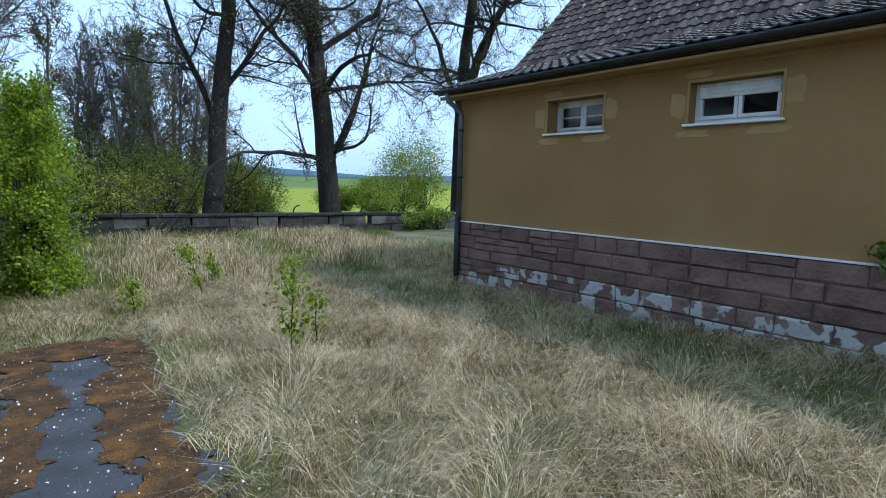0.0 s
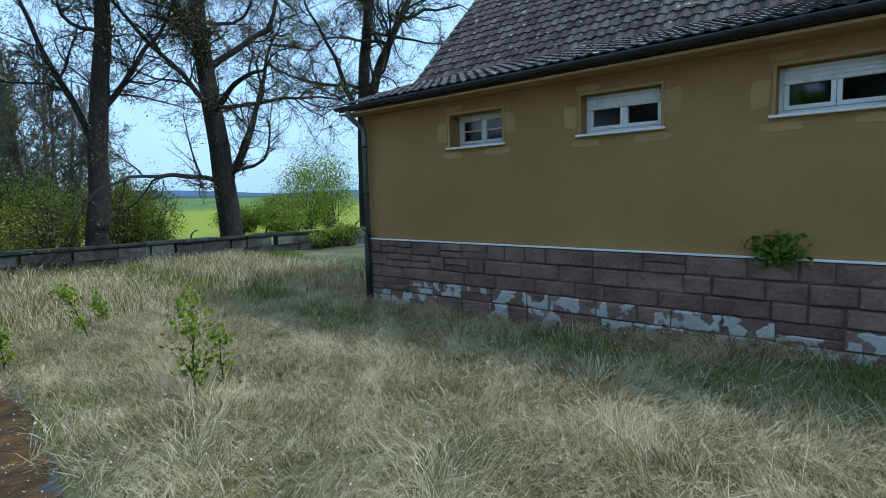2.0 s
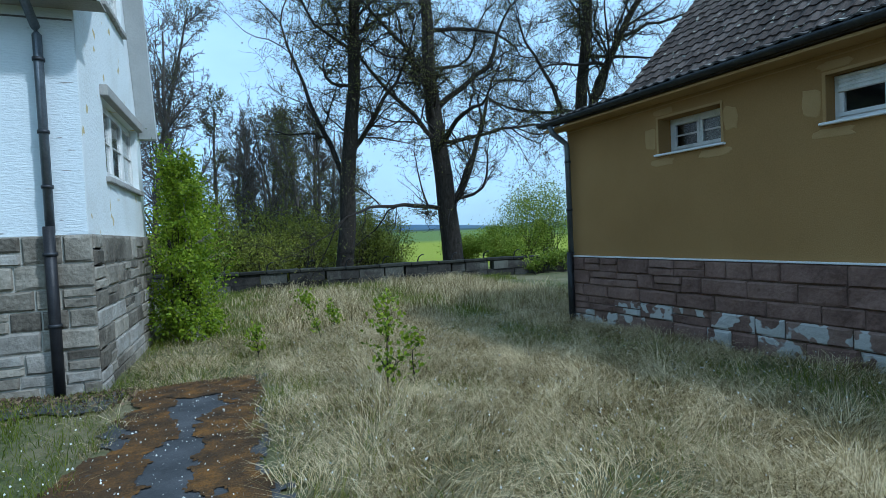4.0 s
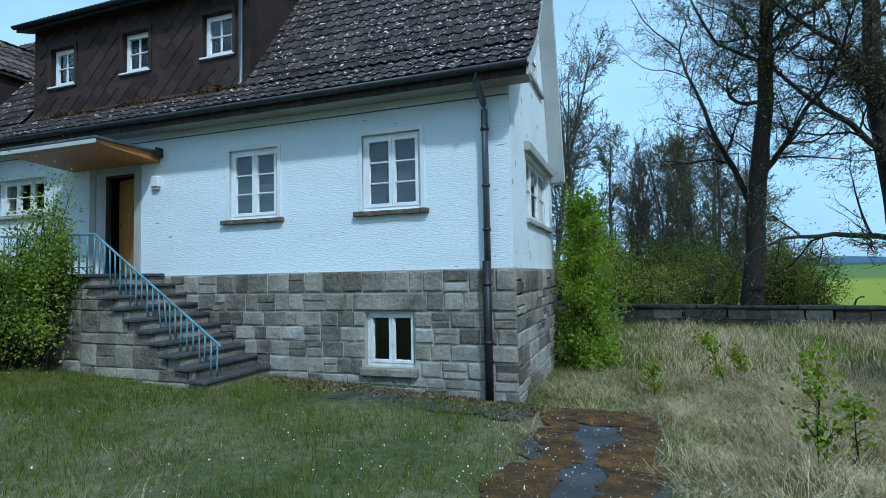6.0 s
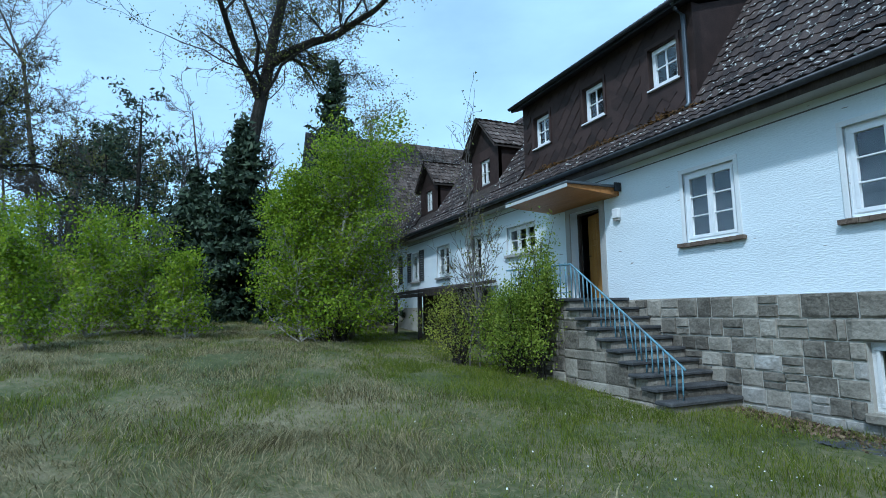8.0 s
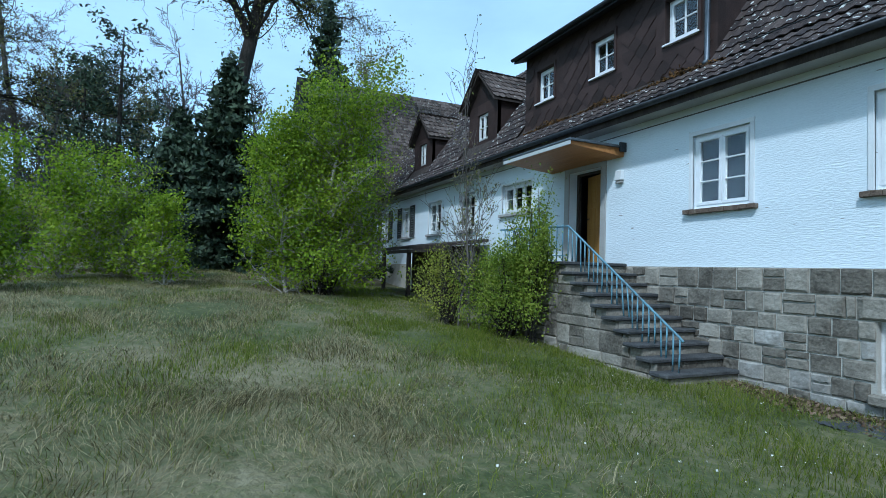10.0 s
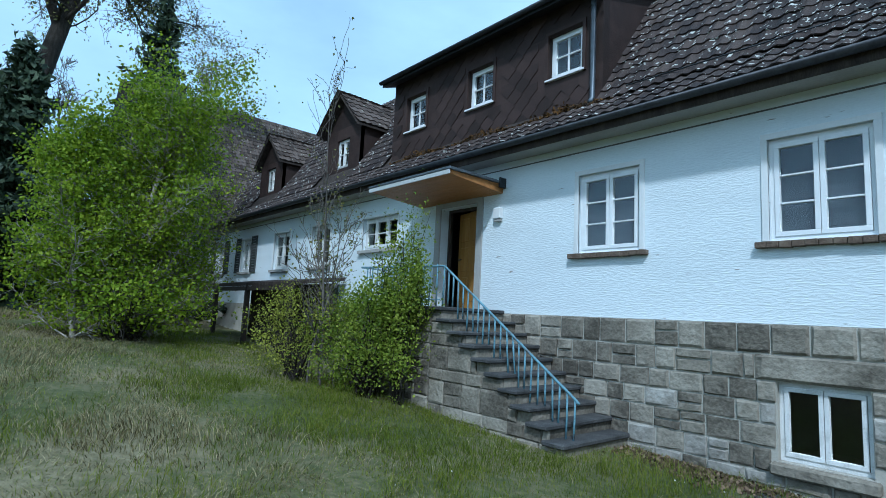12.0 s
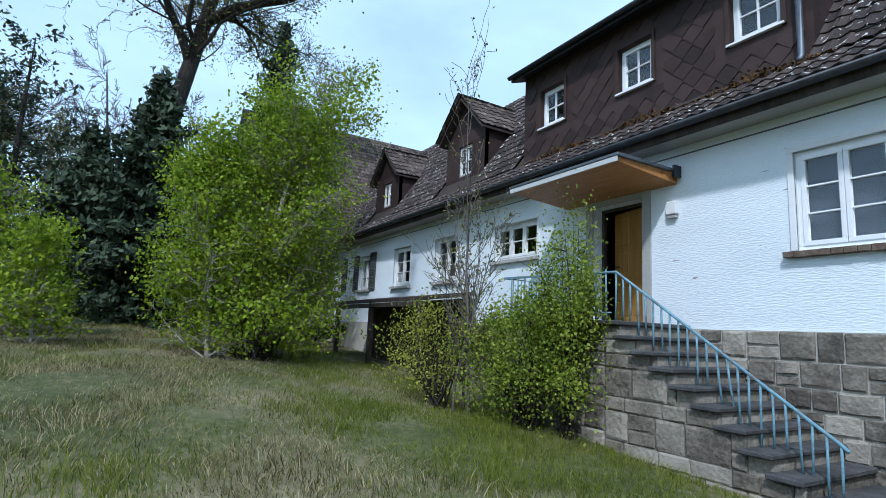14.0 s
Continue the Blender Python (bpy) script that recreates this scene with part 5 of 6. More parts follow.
def tree(name, x, y, height, r, spec, seed, label, bark, leaf=None, leaf_size=0.05, per_tip=2, spread=0.15, lean=(0, 0), twig_min=0.0, flat=0.5, limbs=(), category="tree", group="", share=1.0):
    rng = np.random.default_rng(seed)
    z = gz(x, y)
    ob = thing(name, (x, y, z), label, category, group)
    segs, tips = [[] for _ in spec["steps"]], []
    d = np.array([lean[0], lean[1], 1.0])
    grow(rng, (x, y, z - 0.1), d / np.linalg.norm(d), height, r, 0, spec, segs, tips)
    for at, way, length, rr in limbs:
        i = min(int(at * len(segs[0])), len(segs[0]) - 1)
        grow(rng, segs[0][i][0], np.array(way) / np.linalg.norm(way), length, rr, 1, spec, segs, tips)
    v0, f0 = tubes_np(segs[0], 10)
    arrays("trunk", v0, f0, bark, ob, smooth=True)
    vs, fs, base = [], [], 0
    for lv, sides in ((1, 6), (2, 4), (3, 3), (4, 3)):
        if lv < len(segs) and segs[lv]:
            ss = [(a, b, max(r0, twig_min), max(r1, twig_min)) for a, b, r0, r1 in segs[lv]]
            v, f = tubes_np(ss, sides if sides > 3 else 3)
            vs.append(v)
            fs.append((f, base))
            base += len(v)
    arrays("branchwork", np.concatenate(vs), np.concatenate([f + b for f, b in fs]), bark, ob, smooth=True)
    if leaf is not None:
        t = np.repeat(np.array(tips), per_tip, 0)
        t = t + rng.normal(0, spread, t.shape)
        t = t[(t[:, 2] > z + 0.12) & (rng.random(len(t)) < share)]
        v, f = leaves_np(t, leaf_size, rng, flat)
        arrays("crown", v, f, leaf, ob)
    return ob


DENSE = M["leaf_bud"]
# old oaks beyond the boundary wall
tree("oak_tree", 10.9, 15.6, 19, 0.5, OAK, 31, "tall old oak with bare spreading limbs and first buds", M["bark"], DENSE, 0.05, 1, 0.12, (-0.02, 0), 0.005, share=0.3, limbs=((0.24, (0.55, -0.1, 0.8), 8.5, 0.2), (0.45, (0.9, -0.1, 0.5), 7, 0.16), (0.36, (0.9, -0.3, 0.15), 6, 0.11), (0.24, (-0.9, 0, 0.12), 6.5, 0.12), (0.34, (-0.8, -0.3, 0.4), 7, 0.12)))
tree("oak_tree", 5.75, 15.8, 17, 0.40, OAK, 37, "old oak with a dark leaning trunk and bare crown", M["bark"], DENSE, 0.05, 1, 0.12, (0.07, 0), 0.005, share=0.3, limbs=((0.30, (-0.25, 0, 1.0), 9, 0.14), (0.40, (0.8, 0, 0.7), 6, 0.12)))
tree("oak_tree", 17.8, 15.2, 18, 0.42, OAK, 43, "old oak with a forked trunk behind the outbuilding", M["bark"], DENSE, 0.05, 1, 0.12, (0.0, 0), 0.005, share=0.3, limbs=((0.35, (0.3, 0, 1.0), 11, 0.26), (0.4, (-0.5, 0, 0.8), 7, 0.15)))
# bare thin trees of the wood edge, behind the gable and to the north
tr = random.Random(77)
spots = [(-5.2, 26, 15), (-3.0, 22, 12), (-7.5, 30, 15), (-9.5, 24, 14), (0.2, 26, 9), (1.0, 30, 10.5), (2.2, 27, 10), (3.4, 31, 11), (-0.8, 30, 9), (4.6, 28, 9.5), (0.9, 21, 6.5), (6.0, 33, 10), (2.9, 22, 8), (-1.6, 34, 11), (1.8, 36, 12), (5.2, 37, 11), (-0.2, 22, 7.5), (1.6, 25, 9), (2.6, 33, 11), (3.9, 25, 9), (0.4, 33, 11), (-2.2, 27, 10), (4.3, 34, 11.5), (1.2, 28, 10), (3.0, 29, 10), (-4.0, 30, 13), (-6.2, 24, 14)]
for k, (x, y, h) in enumerate(spots):
    x += 0.072 * (y + 7.8)
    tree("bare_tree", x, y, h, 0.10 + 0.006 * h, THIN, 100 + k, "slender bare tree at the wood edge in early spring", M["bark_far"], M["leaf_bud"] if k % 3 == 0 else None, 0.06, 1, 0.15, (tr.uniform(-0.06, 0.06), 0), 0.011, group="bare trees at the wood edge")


def bush(name, x, y, rx, ry, rz, n, size, leaf, seed, label, stems=9, bark="bark", z_low=0.15, category="shrub", clumps=26, group=""):
    """A shrub: stems fanning out from the ground and leaves gathered in uneven clumps."""
    rng = np.random.default_rng(seed)
    z = gz(x, y)
    ob = thing(name, (x, y, z), label, category, group)
    segs = []
    centres = []
    for k in range(clumps):
        while True:
            q = rng.uniform(-1, 1, 3)
            if 0.25 < np.linalg.norm(q) < 1:
                break
        c = np.array([x + q[0] * rx, y + q[1] * ry, z + rz * (z_low + (1 - z_low) * (0.5 + 0.5 * q[2]))])
        centres.append(c)
        b = np.array([x + rng.normal(0, 0.12) * rx, y + rng.normal(0, 0.12) * ry, z - 0.05])
        mid = (b + c) / 2 + rng.normal(0, 0.08, 3) * rx + np.array([0, 0, 0.15 * rz])
        r = 0.012 + 0.004 * rz
        segs += [(b, mid, r, r * 0.7), (mid, c, r * 0.7, r * 0.3)]
        for _ in range(3):
            e = c + rng.normal(0, 0.22, 3) * np.array([rx, ry, rz * 0.6])
            segs.append((c, e, r * 0.35, r * 0.12))
    v, f = tubes_np(segs, 4)
    arrays("stemwork", v, f, M[bark], ob, smooth=True)
    c = np.array(centres)
    spread = np.array([rx, ry, rz * 0.55]) * rng.uniform(0.13, 0.30, (len(c), 1))
    w = rng.uniform(0.4, 1.6, len(c))
    idx = rng.choice(len(c), n, p=w / w.sum())
    p = c[idx] + rng.normal(0, 1, (n, 3)) * spread[idx]
    p = p[p[:, 2] > z + 0.08]
    v, f = leaves_np(p, size, rng)
    arrays("foliage", v, f, leaf, ob)
    return ob


# thickets along the wall
tk = random.Random(5)
for k, (x, y, rx, rz) in enumerate([(-3.6, 17.5, 1.7, 3.2), (-1.6, 18.5, 1.6, 3.6), (0.2, 17.2, 1.5, 2.9), (1.5, 18.6, 1.5, 3.3), (2.7, 17.0, 1.2, 2.6), (5.6, 17.6, 1.1, 2.9), (6.6, 18.6, 0.9, 2.3), (-6.0, 18, 2.0, 3.4), (-1.0, 23, 2.2, 4.6), (2.0, 24, 2.2, 4.2), (-2.4, 16.6, 1.6, 2.6), (0.9, 16.0, 1.3, 2.4), (3.4, 19.5, 1.6, 3.4), (4.8, 20.5, 1.6, 3.4), (6.2, 19.8, 1.3, 3.6), (7.2, 20.2, 1.1, 3.0), (5.2, 18.0, 1.2, 3.4), (-0.4, 20, 1.7, 4.0), (1.8, 21, 1.5, 3.8)]):
    x += 0.072 * (y + 7.8)
    bush("thicket", x, y, rx, rx * 0.8, rz, 3600, 0.055, M["leaf_far"], 200 + k, "young thicket with thin yellow-green spring leaves", group="thickets beyond the wall", clumps=34, z_low=0.05)
for k, (x, y, rx, rz) in enumerate([(17.2, 30, 2.2, 2.6), (20.0, 31, 2.6, 5.4), (22.5, 32, 2.8, 6.4), (14.6, 32, 1.6, 2.0), (16, 27, 1.2, 1.7)]):
    x += 0.09 * (y + 7.8)
    bush("thicket", x, y, rx, rx * 0.8, rz, 9000, 0.085, M["leaf_bush"], 230 + k, "green field thicket beyond the boundary wall", group="field thickets", clumps=34, z_low=0.0)
for x in (14.2, 15.3):
    bush("bramble", x, 13.3, 0.9, 0.5, 0.95, 1500, 0.06, M["leaf_bush"], int(x * 10), "bramble creeping over the boundary wall", group="brambles at the wall", clumps=18)

# birch scrub by the gable
tree("young_birch", 0.72, 3.6, 3.4, 0.035, dict(BIRCH, ratio=[0.26, 0.5, 0.5, 0.5]), 61, "bushy young birch with fresh green leaves beside the gable", M["birch_bark"], M["leaf"], 0.042, 2, 0.10, (0, 0), share=0.6)
tree("young_birch", 0.55, 4.9, 3.1, 0.03, dict(BIRCH, ratio=[0.26, 0.5, 0.5, 0.5]), 62, "bushy young birch with fresh green leaves beside the gable", M["birch_bark"], M["leaf"], 0.042, 2, 0.10, (0.05, 0), share=0.6)
bush("birch_scrub", 0.66, 3.5, 0.34, 0.5, 2.2, 1500, 0.042, M["leaf"], 63, "fresh green birch scrub growing by the gable", clumps=30, z_low=0.05)
# saplings in the straw
for k, (x, y, h) in enumerate([(3.20, -1.95, 1.12), (3.55, -1.8, 0.7), (3.0, 2.1, 0.95), (3.4, 3.0, 0.7), (1.9, 1.2, 0.6)]):
    tree("birch_sapling", x, y, h, 0.011, SAPLING, 70 + k, "thin birch sapling with sparse bright leaves in the straw", M["bark"], M["leaf"], 0.038, 1, 0.05, group="saplings in the meadow", category="sapling")

# west side: big birch, young birches, oaks, pine, spruce
tree("birch_tree", -13.5, -4.5, 6.2, 0.085, BIRCH, 81, "bushy birch in full fresh leaf at the meadow edge", M["birch_bark"], M["leaf"], 0.055, 3, 0.20, share=0.42)
tree("birch_tree", -14.3, -3.8, 5.3, 0.07, BIRCH, 82, "bushy birch in full fresh leaf at the meadow edge", M["birch_bark"], M["leaf"], 0.052, 3, 0.20, (0.06, 0.05), share=0.4)
tree("birch_tree", -13.2, -5.4, 4.5, 0.06, BIRCH, 83, "bushy birch in full fresh leaf at the meadow edge", M["birch_bark"], M["leaf"], 0.052, 3, 0.2, (0.05, -0.1), share=0.42)
bush("birch_undergrowth", -13.1, -4.5, 1.4, 1.5, 1.7, 2600, 0.055, M["leaf"], 84, "low leafy birch branches hanging to the grass", clumps=46, z_low=0.12)
for k, (x, y, h) in enumerate([(-15.5, -9.4, 3.2), (-14.6, -10.6, 2.9), (-16.5, -11.8, 3.6), (-15.2, -12.8, 3.1), (-17.5, -10.3, 3.4), (-14.2, -8.3, 2.2), (-18.2, -13.6, 3.6), (-16.8, -8.6, 2.4), (-12.0, -11.2, 2.4)]):
    tree("young_birch", x, y, h, 0.03, BIRCH, 90 + k, "young birch with light green leaves in the meadow", M["birch_bark"], M["leaf"], 0.055, 1, 0.14, (tr.uniform(-0.08, 0.08), 0), group="young birches in the meadow", share=0.34)
tree("oak_tree", -25.5, -7.3, 26, 0.42, dict(OAK, first=[0.42, 0.1, 0.1, 0.1, 0]), 131, "great oak with a tall trunk, forked crown and first leaves", M["bark"], M["leaf_bud"], 0.08, 1, 0.25, (0, 0.01), 0.008, share=0.45, limbs=((0.50, (0.2, 0.9, 0.9), 10, 0.24), (0.46, (0.1, -0.7, 0.9), 9, 0.2), (0.42, (0.5, 0.5, 0.3), 6, 0.1)))
tree("oak_tree", -27, -18.2, 19, 0.34, OAK, 137, "bare old oak leaning at the meadow edge", M["bark"], M["leaf_bud"], 0.07, 1, 0.2, (0, 0.1), 0.009, share=0.4)
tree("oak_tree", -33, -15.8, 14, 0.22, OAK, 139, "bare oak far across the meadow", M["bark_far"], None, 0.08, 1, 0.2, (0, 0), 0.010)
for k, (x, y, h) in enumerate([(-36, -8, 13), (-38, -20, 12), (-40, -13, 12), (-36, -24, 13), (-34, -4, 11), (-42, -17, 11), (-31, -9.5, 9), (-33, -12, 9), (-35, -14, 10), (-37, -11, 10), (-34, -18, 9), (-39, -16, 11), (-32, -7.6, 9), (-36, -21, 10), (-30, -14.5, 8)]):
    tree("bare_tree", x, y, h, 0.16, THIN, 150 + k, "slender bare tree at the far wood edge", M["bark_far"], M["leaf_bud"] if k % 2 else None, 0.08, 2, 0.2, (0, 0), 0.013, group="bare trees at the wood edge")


def conifer(name, x, y, height, r_low, first, seed, label, droop=-0.25, layers=26, per=7, needle=0.12, bare=False):
    """A spruce or pine: a straight trunk with whorls of limbs, each feathered with needle sprays."""
    rng = np.random.default_rng(seed)
    z = gz(x, y)
    ob = thing(name, (x, y, z), label, "conifer tree")
    v, f = tubes_np([((x, y, z - 0.1 + height * a), (x, y, z - 0.1 + height * b), 0.18 * (1 - a) + 0.02, 0.18 * (1 - b) + 0.02) for a, b in zip(np.linspace(0, 1, 9)[:-1], np.linspace(0, 1, 9)[1:])], 8)
    arrays("trunk", v, f, M["bark"], ob, smooth=True)
    segs, pts = [], []
    for k in range(layers):
        t = first + (1 - first) * k / layers
        zz = z + height * t
        reach = r_low * ((1 - t) / (1 - first)) ** 1.05 if not bare else r_low * (0.6 + 0.6 * math.sin(math.pi * (t - first) / (1 - first)))
        for j in range(per):
            a = rng.uniform(0, 2 * math.pi)
            L = reach * rng.uniform(0.35, 1.25) + 0.1
            d = np.array([math.cos(a), math.sin(a), droop + rng.normal(0, 0.1) + 0.5 * (t - first) * (1 if not bare else 0.6)])
            p0 = np.array([x, y, zz + rng.normal(0, 0.15)])
            p1 = p0 + d * L
            segs.append((p0, p1, 0.03 * (1 - t) + 0.008, 0.006))
            m = max(6, int(L * (36 if not bare else 28)))
            s = rng.uniform(0.15 if not bare else 0.5, 1.05, m)
            pts.append(p0 + (p1 - p0) * s[:, None] + rng.normal(0, 1, (m, 3)) * np.array([0.12, 0.12, 0.08]) * (1 if not bare else 1.7))
    v, f = tubes_np(segs, 4)
    arrays("branchwork", v, f, M["bark"], ob, smooth=True)
    v, f = leaves_np(np.concatenate(pts), needle, rng, 0.8, 2.4)
    arrays("needles", v, f, M["needle"], ob)
    return ob


tree("budding_tree", -18.7, -2.0, 8.4, 0.07, dict(BIRCH, lift=[0.02, 0.08, 0.05, 0.0]), 171, "slender tree with pale opening buds behind the birch", M["bark_far"], M["leaf_bud"], 0.05, 1, 0.14, share=0.6)
conifer("spruce_tree", -22.4, -2.6, 12.4, 3.3, 0.06, 160, "dark pointed spruce rising behind the birch", layers=40, per=8)
conifer("spruce_tree", -22.4, -6.6, 8.8, 3.4, 0.03, 161, "broad dark spruce at the foot of the oak", layers=36, per=13)
conifer("spruce_tree", -23.4, -8.4, 6.4, 2.7, 0.04, 164, "low dark spruce under the oak", layers=28, per=12)
conifer("pine_tree", -26.2, -10.9, 10.2, 1.7, 0.42, 162, "scots pine with dark tufted limbs", 0.1, 13, 4, 0.09, True)
conifer("pine_tree", -26.6, -12.3, 8.2, 1.6, 0.35, 163, "scots pine with dark tufted limbs", 0.1, 12, 4, 0.09, True)
for k, (x, y, rx, rz) in enumerate([(-26, -13, 2.2, 2.6), (-27, -16.5, 2.4, 2.8), (-28, -20, 2.6, 3.0), (-24, -11, 1.6, 2.0), (-30, -24, 3, 3.2), (-22, -3.5, 1.6, 2.4)]):
    bush("thicket", x, y, rx, rx, rz, 4200, 0.11, M["leaf_far"], 260 + k, "dull green thicket at the wood edge", group="thickets at the wood edge", clumps=30, z_low=0.0)

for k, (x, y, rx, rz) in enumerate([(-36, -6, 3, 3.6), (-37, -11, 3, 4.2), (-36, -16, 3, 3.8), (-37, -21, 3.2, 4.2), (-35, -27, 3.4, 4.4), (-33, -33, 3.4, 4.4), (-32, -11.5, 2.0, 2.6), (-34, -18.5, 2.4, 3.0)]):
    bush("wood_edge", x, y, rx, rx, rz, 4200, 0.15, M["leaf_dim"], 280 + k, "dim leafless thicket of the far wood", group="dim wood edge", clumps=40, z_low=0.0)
# shrub in front of the landing, with bare shoots rising above it
bush("hedge_shrub", -7.75, -2.05, 1.2, 0.7, 1.85, 14000, 0.032, M["leaf_bush"], 300, "overgrown hedge shrub crowding the stair landing", clumps=44, z_low=0.06)
bush("hedge_shrub", -7.2, -1.85, 0.6, 0.38, 2.75, 7000, 0.032, M["leaf_bush"], 301, "tall leafy shoots of the shrub by the railing", clumps=24, z_low=0.35)
bush("low_shrub", -9.4, -2.5, 1.1, 0.65, 1.5, 4600, 0.03, M["leaf_far"], 302, "thin yellowish low shrub beside the hedge", clumps=30, z_low=0.1)
SHOOT = dict(steps=[12, 7, 4], kids=[2.0, 0.8, 0], wander=[0.05, 0.10, 0.2], lift=[0.03, 0.10, 0.05], taper=[0.2, 0.3, 0.5], angle=[0.6, 0.6, 0.6], ratio=[0.33, 0.4, 0.4], thin=[0.45, 0.5, 0.5], first=[0.12, 0.1, 0], leafy=1)
for k, (x, y, h, lx) in enumerate([(-8.7, -2.35, 5.3, -0.03), (-9.2, -2.1, 3.2, -0.16), (-8.9, -2.5, 3.0, 0.12), (-8.5, -2.2, 3.4, -0.2)]):
    tree("bare_sapling", x, y, h, 0.022, SHOOT, 310 + k, "leggy sapling with bare grey shoots and few buds", M["bark_far"], M["leaf_bud"], 0.035, 1, 0.05, (lx, 0), 0.004, share=0.4, category="sapling", group="bare saplings by the landing")
# creeper on the ochre wall
rng = np.random.default_rng(9)
ivp = YM @ Vector((7.0, 0.10, YPZ))
ivy = thing("ivy_tuft", tuple(ivp), "small green ivy tuft sprouting from the plinth ledge", "ivy")
pts = np.array([YM @ Vector((7.0 + a, 0.08 + abs(b) * 0.5, 1.32 + c)) for a, b, c in zip(rng.normal(0, 0.12, 420), rng.normal(0, 0.10, 420), rng.normal(0, 0.08, 420))])
v, f = leaves_np(pts, 0.055, rng)
arrays("foliage", v, f, M["ivy"], ivy)
v, f = tubes_np([(np.array(YM @ Vector((7.0, 0.06, 1.20))), pts[k], 0.006, 0.003) for k in range(0, 420, 20)], 4)
arrays("stemwork", v, f, M["bark"], ivy)


# ---- meadow grass ----
def blades(name, n, where, height, width, material, seed, label, lean=0.5, clump=0.0):
    rng = np.random.default_rng(seed)
    x, y = where(rng, n)
    n_all = len(x)
    ok = ~((x > X_END) & (x < 0.12) & (y > -0.12)) & ~((x > -9.5) & (x < SX1 + 0.05) & (y > SY0 - 0.03) & (y < 0))
    loc = (np.stack([x - YC.x, y - YC.y], 1) @ np.array([[YU.x, YN.x], [YU.y, YN.y]]))
    ok &= ~((loc[:, 0] > -0.15) & (loc[:, 0] < YL) & (loc[:, 1] < 0.08))
    fray = 0.10 * np.sin(y * 2.9 + 1.0) + 0.07 * np.sin(y * 7.3) + rng.normal(0, 0.06, n_all)
    fray2 = 0.12 * np.sin(y * 2.3 + 4.0) + 0.07 * np.sin(y * 6.1 + 2) + rng.normal(0, 0.06, n_all)
    ok &= ~((x > 0.52 + fray) & (x < 1.86 + fray2) & (y > -5.4) & (y < -0.38 + 0.15 * np.cos(x * 3 - 3.3) + fray * 0.6))
    x, y = x[ok], y[ok]
    n = len(x)
    h = height(x, y) * rng.uniform(0.45, 1.35, n)
    a = rng.uniform(0, 2 * np.pi, n)
    if clump:
        a = a * 0.55 + 2.0 * np.sin(x * 3.1 + 1.7 * np.sin(y * 1.6)) + 2.2 * np.sin(y * 2.7 - x * 1.1 + 1.3 * np.sin(x * 1.4))
    le = h * lean * rng.uniform(0.3, 1.5, n)
    w = width * rng.uniform(0.6, 1.4, n)
    z = ground_z(x, y) - 0.02
    dx, dy = np.cos(a), np.sin(a)
    b = rng.uniform(0, 2 * np.pi, n)
    px, py = np.cos(b) * w / 2, np.sin(b) * w / 2
    p = np.stack([x, y, z], 1)
    m = p + np.stack([dx * le * 0.35, dy * le * 0.35, h * 0.6], 1)
    t = p + np.stack([dx * le, dy * le, h * np.clip(1.0 - 0.35 * lean * rng.uniform(0, 1, n), 0.3, 1)], 1)
    s = np.stack([px, py, np.zeros(n)], 1)
    v = np.stack([p - s, p + s, m + s * 0.8, m - s * 0.8, t + s * 0.15, t - s * 0.15], 1).reshape(-1, 3)
    i = np.arange(n)[:, None] * 6
    f = np.concatenate([i + np.array([[0, 1, 2, 3]]), i + np.array([[3, 2, 4, 5]])], 0)
    ob = arrays(name, v, f, material)
    return tagged(ob, label, "grass", kind="stuff")


def dryness(x, y):
    """1 where the old straw dominates, 0 where fresh grass does."""
    d = 0.50 + 0.42 * np.tanh((x - 2.1) * 0.7) + 0.30 * np.sin(x * 0.93 + 1.3 * np.sin(y * 0.77)) * np.sin(y * 1.1 + 0.4) + 0.20 * np.sin(x * 2.6 + 1.5 * np.sin(y * 1.9)) * np.sin(y * 2.3 + np.sin(x * 1.7))
    # fresh grass strip along the outbuilding, its dark green also standing in for the cast shadow
    d = d - 0.85 * np.exp(-((x - YC.x - (y - YC.y) * -0.0937 + 1.1) / 0.9) ** 2)
    d = np.where((x < 0) & (y > -3.4), d - 0.4, d)
    d = np.where(x < 0, d + 0.75 * ease((-y - 3.6) / 2.2) * ease(-x / 2), d)
    d = d - 0.5 * ease((y - 9.5) / 3)
    return np.clip(d, 0.06, 0.94)


def scatter(x0, x1, y0, y1, want):
    def f(rng, n):
        x, y = rng.uniform(x0, x1, n * 2), rng.uniform(y0, y1, n * 2)
        d = dryness(x, y)
        keep = rng.random(n * 2) < (d if want == "dry" else 1 - d)
        tuft = 0.55 + 0.45 * np.sin(x * 5.1 + 2 * np.sin(y * 3.3)) * np.sin(y * 4.7 + 1.6 * np.sin(x * 2.9))
        keep &= rng.random(n * 2) < 0.25 + tuft
        return x[keep][:n], y[keep][:n]
    return f


tall = lambda x, y: 0.15 + 0.08 * ease((x - 1.5) / 2) + 0.07 * np.sin(x * 1.7 + y) * np.sin(y * 1.9)
low = lambda x, y: 0.13 + 0.05 * np.sin(x * 2.3) * np.sin(y * 2.1 + 1)
blades("dry_grass", 200000, scatter(0.4, 9, -11, 4, "dry"), tall, 0.0046, M["straw"], 1, "flattened pale straw grass covering the meadow", 1.7, 1)
blades("dry_grass", 60000, scatter(-5, 0.7, -11, 4, "dry"), lambda x, y: tall(x, y) * 0.8, 0.0046, M["straw_dull"], 7, "short dull straw grass in front of the house", 1.5, 1)
blades("fresh_grass", 130000, scatter(-9, 9, -11, 4, "green"), low, 0.0055, M["green"], 2, "fresh green grass coming up through the straw", 0.6)
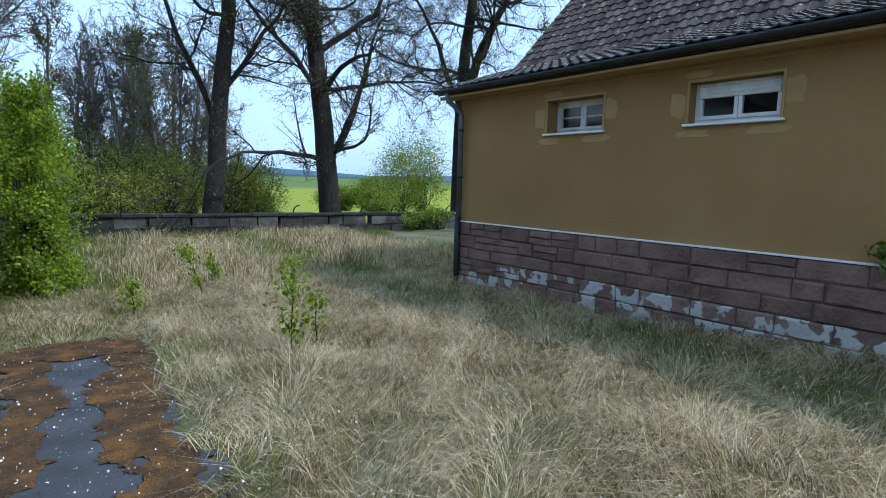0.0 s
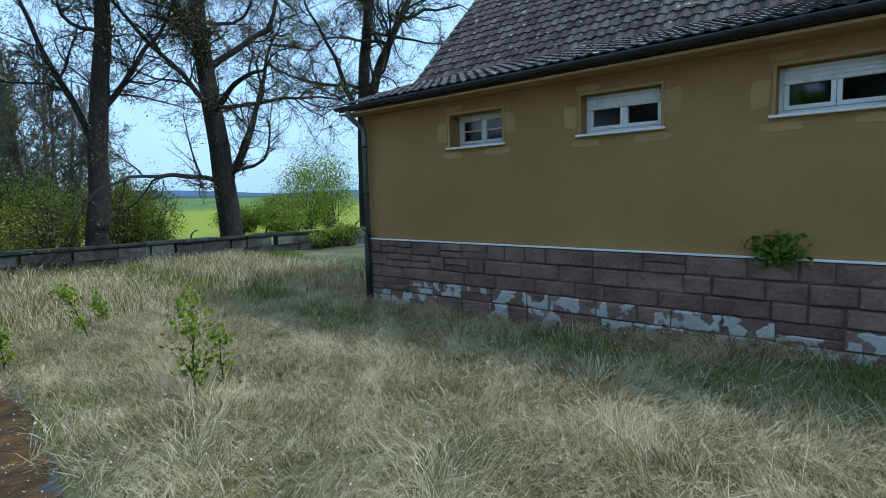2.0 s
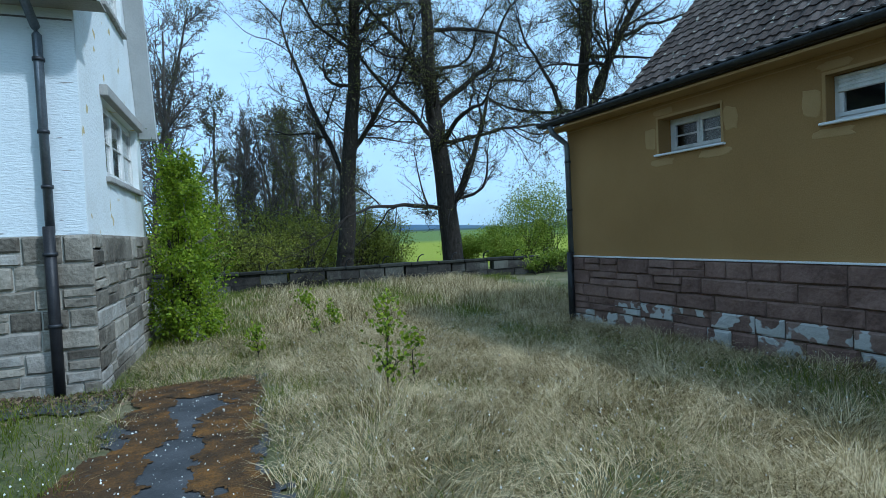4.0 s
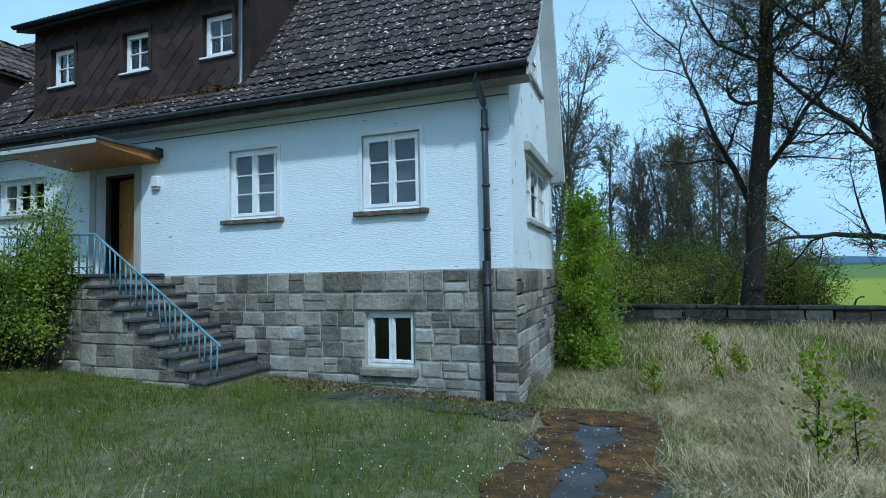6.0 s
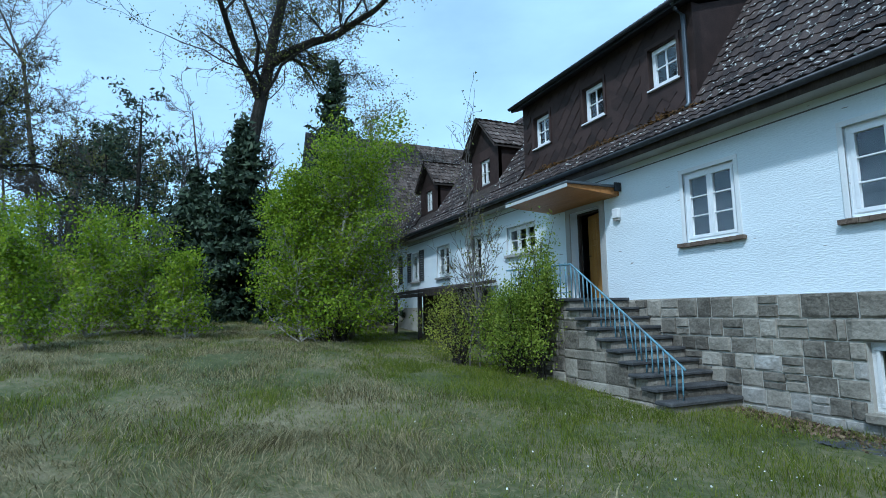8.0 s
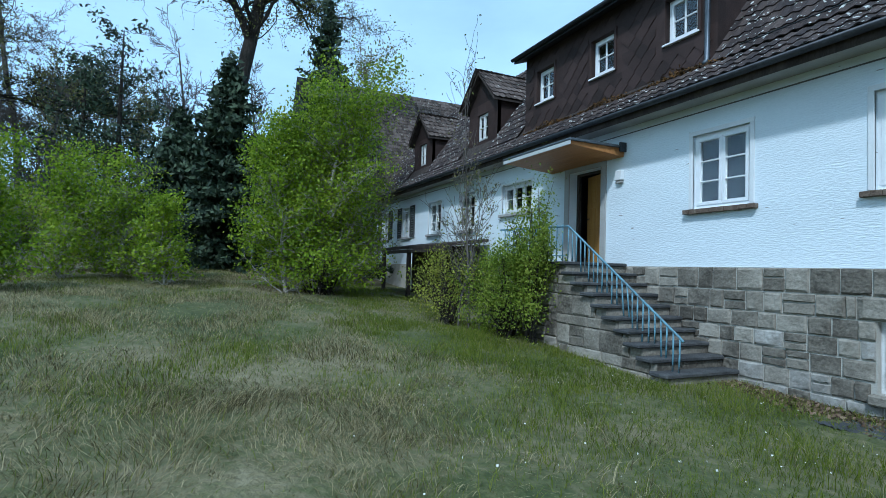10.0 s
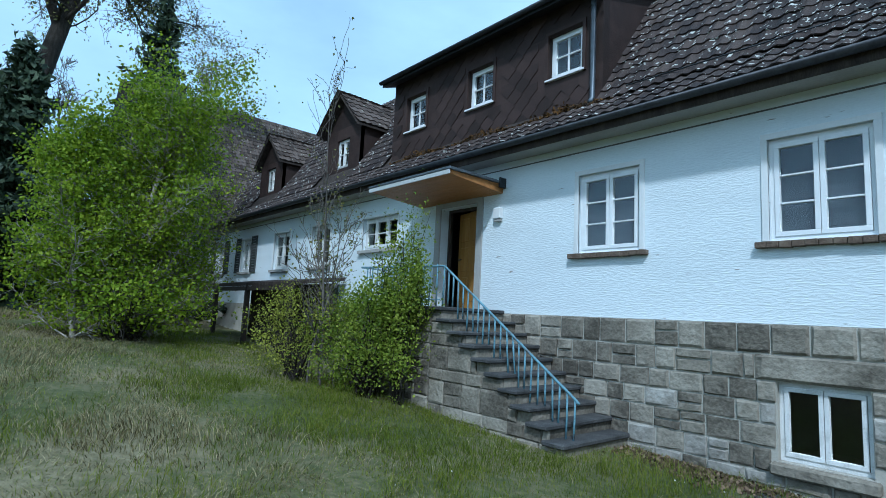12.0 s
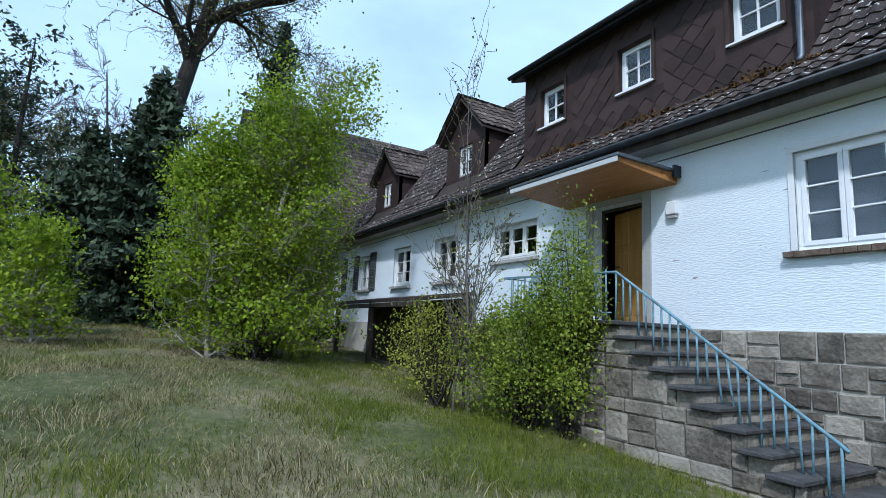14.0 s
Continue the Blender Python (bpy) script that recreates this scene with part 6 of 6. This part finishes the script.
blades("dry_grass", 60000, scatter(-6, 10, 3, 14.5, "dry"), lambda x, y: tall(x, y) * 1.5, 0.010, M["straw"], 3, "tall pale straw grass near the boundary wall", 0.6)
blades("fresh_grass", 45000, scatter(-6, 12, 3, 14.5, "green"), lambda x, y: low(x, y) * 1.6, 0.010, M["green"], 4, "green grass patches near the boundary wall", 0.5)
blades("dry_grass", 150000, scatter(-24, -4, -16, -1.5, "dry"), lambda x, y: tall(x, y) * 0.62, 0.0065, M["straw_dull"], 5, "dull straw grass on the rising meadow", 0.9, 1)
blades("fresh_grass", 140000, scatter(-24, -4, -16, -1.2, "green"), lambda x, y: low(x, y) * 0.7, 0.0075, M["green"], 6, "green grass on the rising meadow", 0.6)
v, f = leaves_np(MOSS_AT, 0.05, np.random.default_rng(2), 0.5)
tagged(arrays("roof_moss", v, f, M["moss"]), "dark moss rolled down to the dormer foot", "moss", kind="stuff")
# fallen leaves along the plinth and petals on the path
rng = np.random.default_rng(12)
p = np.stack([rng.uniform(-4.2, 0.5, 3000), -0.14 - np.abs(rng.normal(0, 0.32, 3000)), np.zeros(3000)], 1)
p[:, 2] = ground_z(p[:, 0], p[:, 1]) + rng.uniform(0.005, 0.05, 3000)
v, f = leaves_np(p, 0.04, rng, 2.0)
tagged(arrays("leaf_litter", v, f, M["litter"]), "brown dead leaves drifted along the plinth", "leaf litter", kind="stuff")
p = np.stack([rng.uniform(0.5, 2.1, 260), rng.uniform(-5.4, 0.0, 260), np.zeros(260)], 1)
p[:, 2] = ground_z(p[:, 0], p[:, 1]) + 0.055
v, f = leaves_np(p, 0.009, rng, 3.0)
tagged(arrays("petals", v, f, M["flower"]), "tiny pale petals scattered on the path", "petals", kind="stuff")
p = np.stack([rng.normal(4.2, 3.4, 3600), rng.uniform(-6.5, 3, 3600), np.zeros(3600)], 1)
p = p[(p[:, 0] > 2.4) | (p[:, 1] < -1.4)]
p[:, 2] = ground_z(p[:, 0], p[:, 1]) + rng.uniform(0.08, 0.24, len(p))
v, f = leaves_np(p, 0.016, rng, 1.0, 1.0)
tagged(arrays("meadow_flowers", v, f, M["flower"]), "tiny white flower heads dotted over the meadow", "flowers", kind="stuff")

# ---- roof tiles, laid last ----
slope_up = Vector((0, RY - BY, RZ - BZ))
main_m = slope_m((X_END, BY, BZ), (1, 0, 0), slope_up)
bell_m = slope_m((X_END, EY, EZ), (1, 0, 0), (0, BY - EY, BZ - EZ))
n_cols = int((X_R - X_END) / TW) + 1
n_up = int(slope_up.length / TR) + 1
NEAR = X_END + math.floor((-2.55 - X_END) / TW) * TW


def open_roof(u, v):
    """True where the tiles show: not under the wide dormer, nor where the nearest tiles are laid singly."""
    x = X_END + u
    z = BZ + v / slope_up.length * (RZ - BZ)
    if DX0 - 0.05 < x < DX1 + 0.05 and z < 8.3:
        return False
    for cx, top in ((-13.55, 8.06), (-18.45, 7.92)):
        if abs(x - cx) < 0.95 and z < top - 0.95:
            return False
    return not (x > NEAR and v < 16 * TR)


tile_field(main_m, n_cols, n_up, open_roof, roof, M["tile_far"], random.Random(1), "roof_tiles")
tile_field(bell_m, n_cols, 3, lambda u, v: X_END + u < NEAR, roof, M["tile_far"], random.Random(2), "eave_tiles")
one = tile_mesh("roof_tile", M["tile"])
trng = random.Random(9)
k = 0
c0 = int(round((NEAR - X_END) / TW))
for m, rows in ((bell_m, 3), (main_m, 16)):
    for r in range(rows):
        for c in range(c0, n_cols):
            ob = new("roof_tile", one)
            ob.parent = roof
            ob.matrix_basis = m @ Matrix.Translation((c * TW + trng.uniform(-0.005, 0.005), r * TR + trng.uniform(-0.012, 0.012), trng.uniform(0, 0.008))) @ Matrix.Rotation(trng.uniform(-0.015, 0.015), 4, "Z")
# lightning wire up the slope
tubed("roof_wire", house, M["zinc_dark"], [(DPX, EY - 0.04, EZ + 0.08), (DPX - 0.02, BY, BZ + 0.12), (DPX - 0.05, RY, RZ + 0.12)], 0.006, 5)
tubed("roof_rod", house, M["zinc_dark"], [(0.2, BY + 0.05, BZ + 0.15), (-4.5, BY + 0.05, BZ + 0.17)], 0.010, 6)

# outbuilding roof
us = YM.to_3x3() @ Vector((0, RN - BN, RNZ - BNZ))
ub = YM.to_3x3() @ Vector((0, BN - ov, BNZ - YEZ))
YSM = slope_m(YM @ Vector((-0.32, BN, BNZ)), YU, us)
YBM = slope_m(YM @ Vector((-0.32, ov, YEZ)), YU, ub)
ncy, nry, nrb = int((YL + 0.6) / TW), int(us.length / TR) + 1, int(ub.length / TR) + 1
grey = tile_mesh("roof_tile", M["tile_grey"])
for r in range(5):
    for c in range(58):
        ob = new("roof_tile", grey)
        ob.parent = yroof
        ob.matrix_parent_inverse = Matrix.Identity(4)
        ob.matrix_basis = YBM @ Matrix.Translation((c * TW + trng.uniform(-0.006, 0.006), r * TR + trng.uniform(-0.012, 0.012), trng.uniform(0, 0.01))) @ Matrix.Rotation(trng.uniform(-0.02, 0.02), 4, "Z")
tile_field(YBM, ncy, nrb, lambda u, v: v > 5 * TR or u > 58 * TW, yroof, M["tile_brown"], random.Random(4), "eave_tiles")
tile_field(YSM, ncy, nry, lambda u, v: True, yroof, M["tile_brown"], random.Random(5), "roof_tiles")
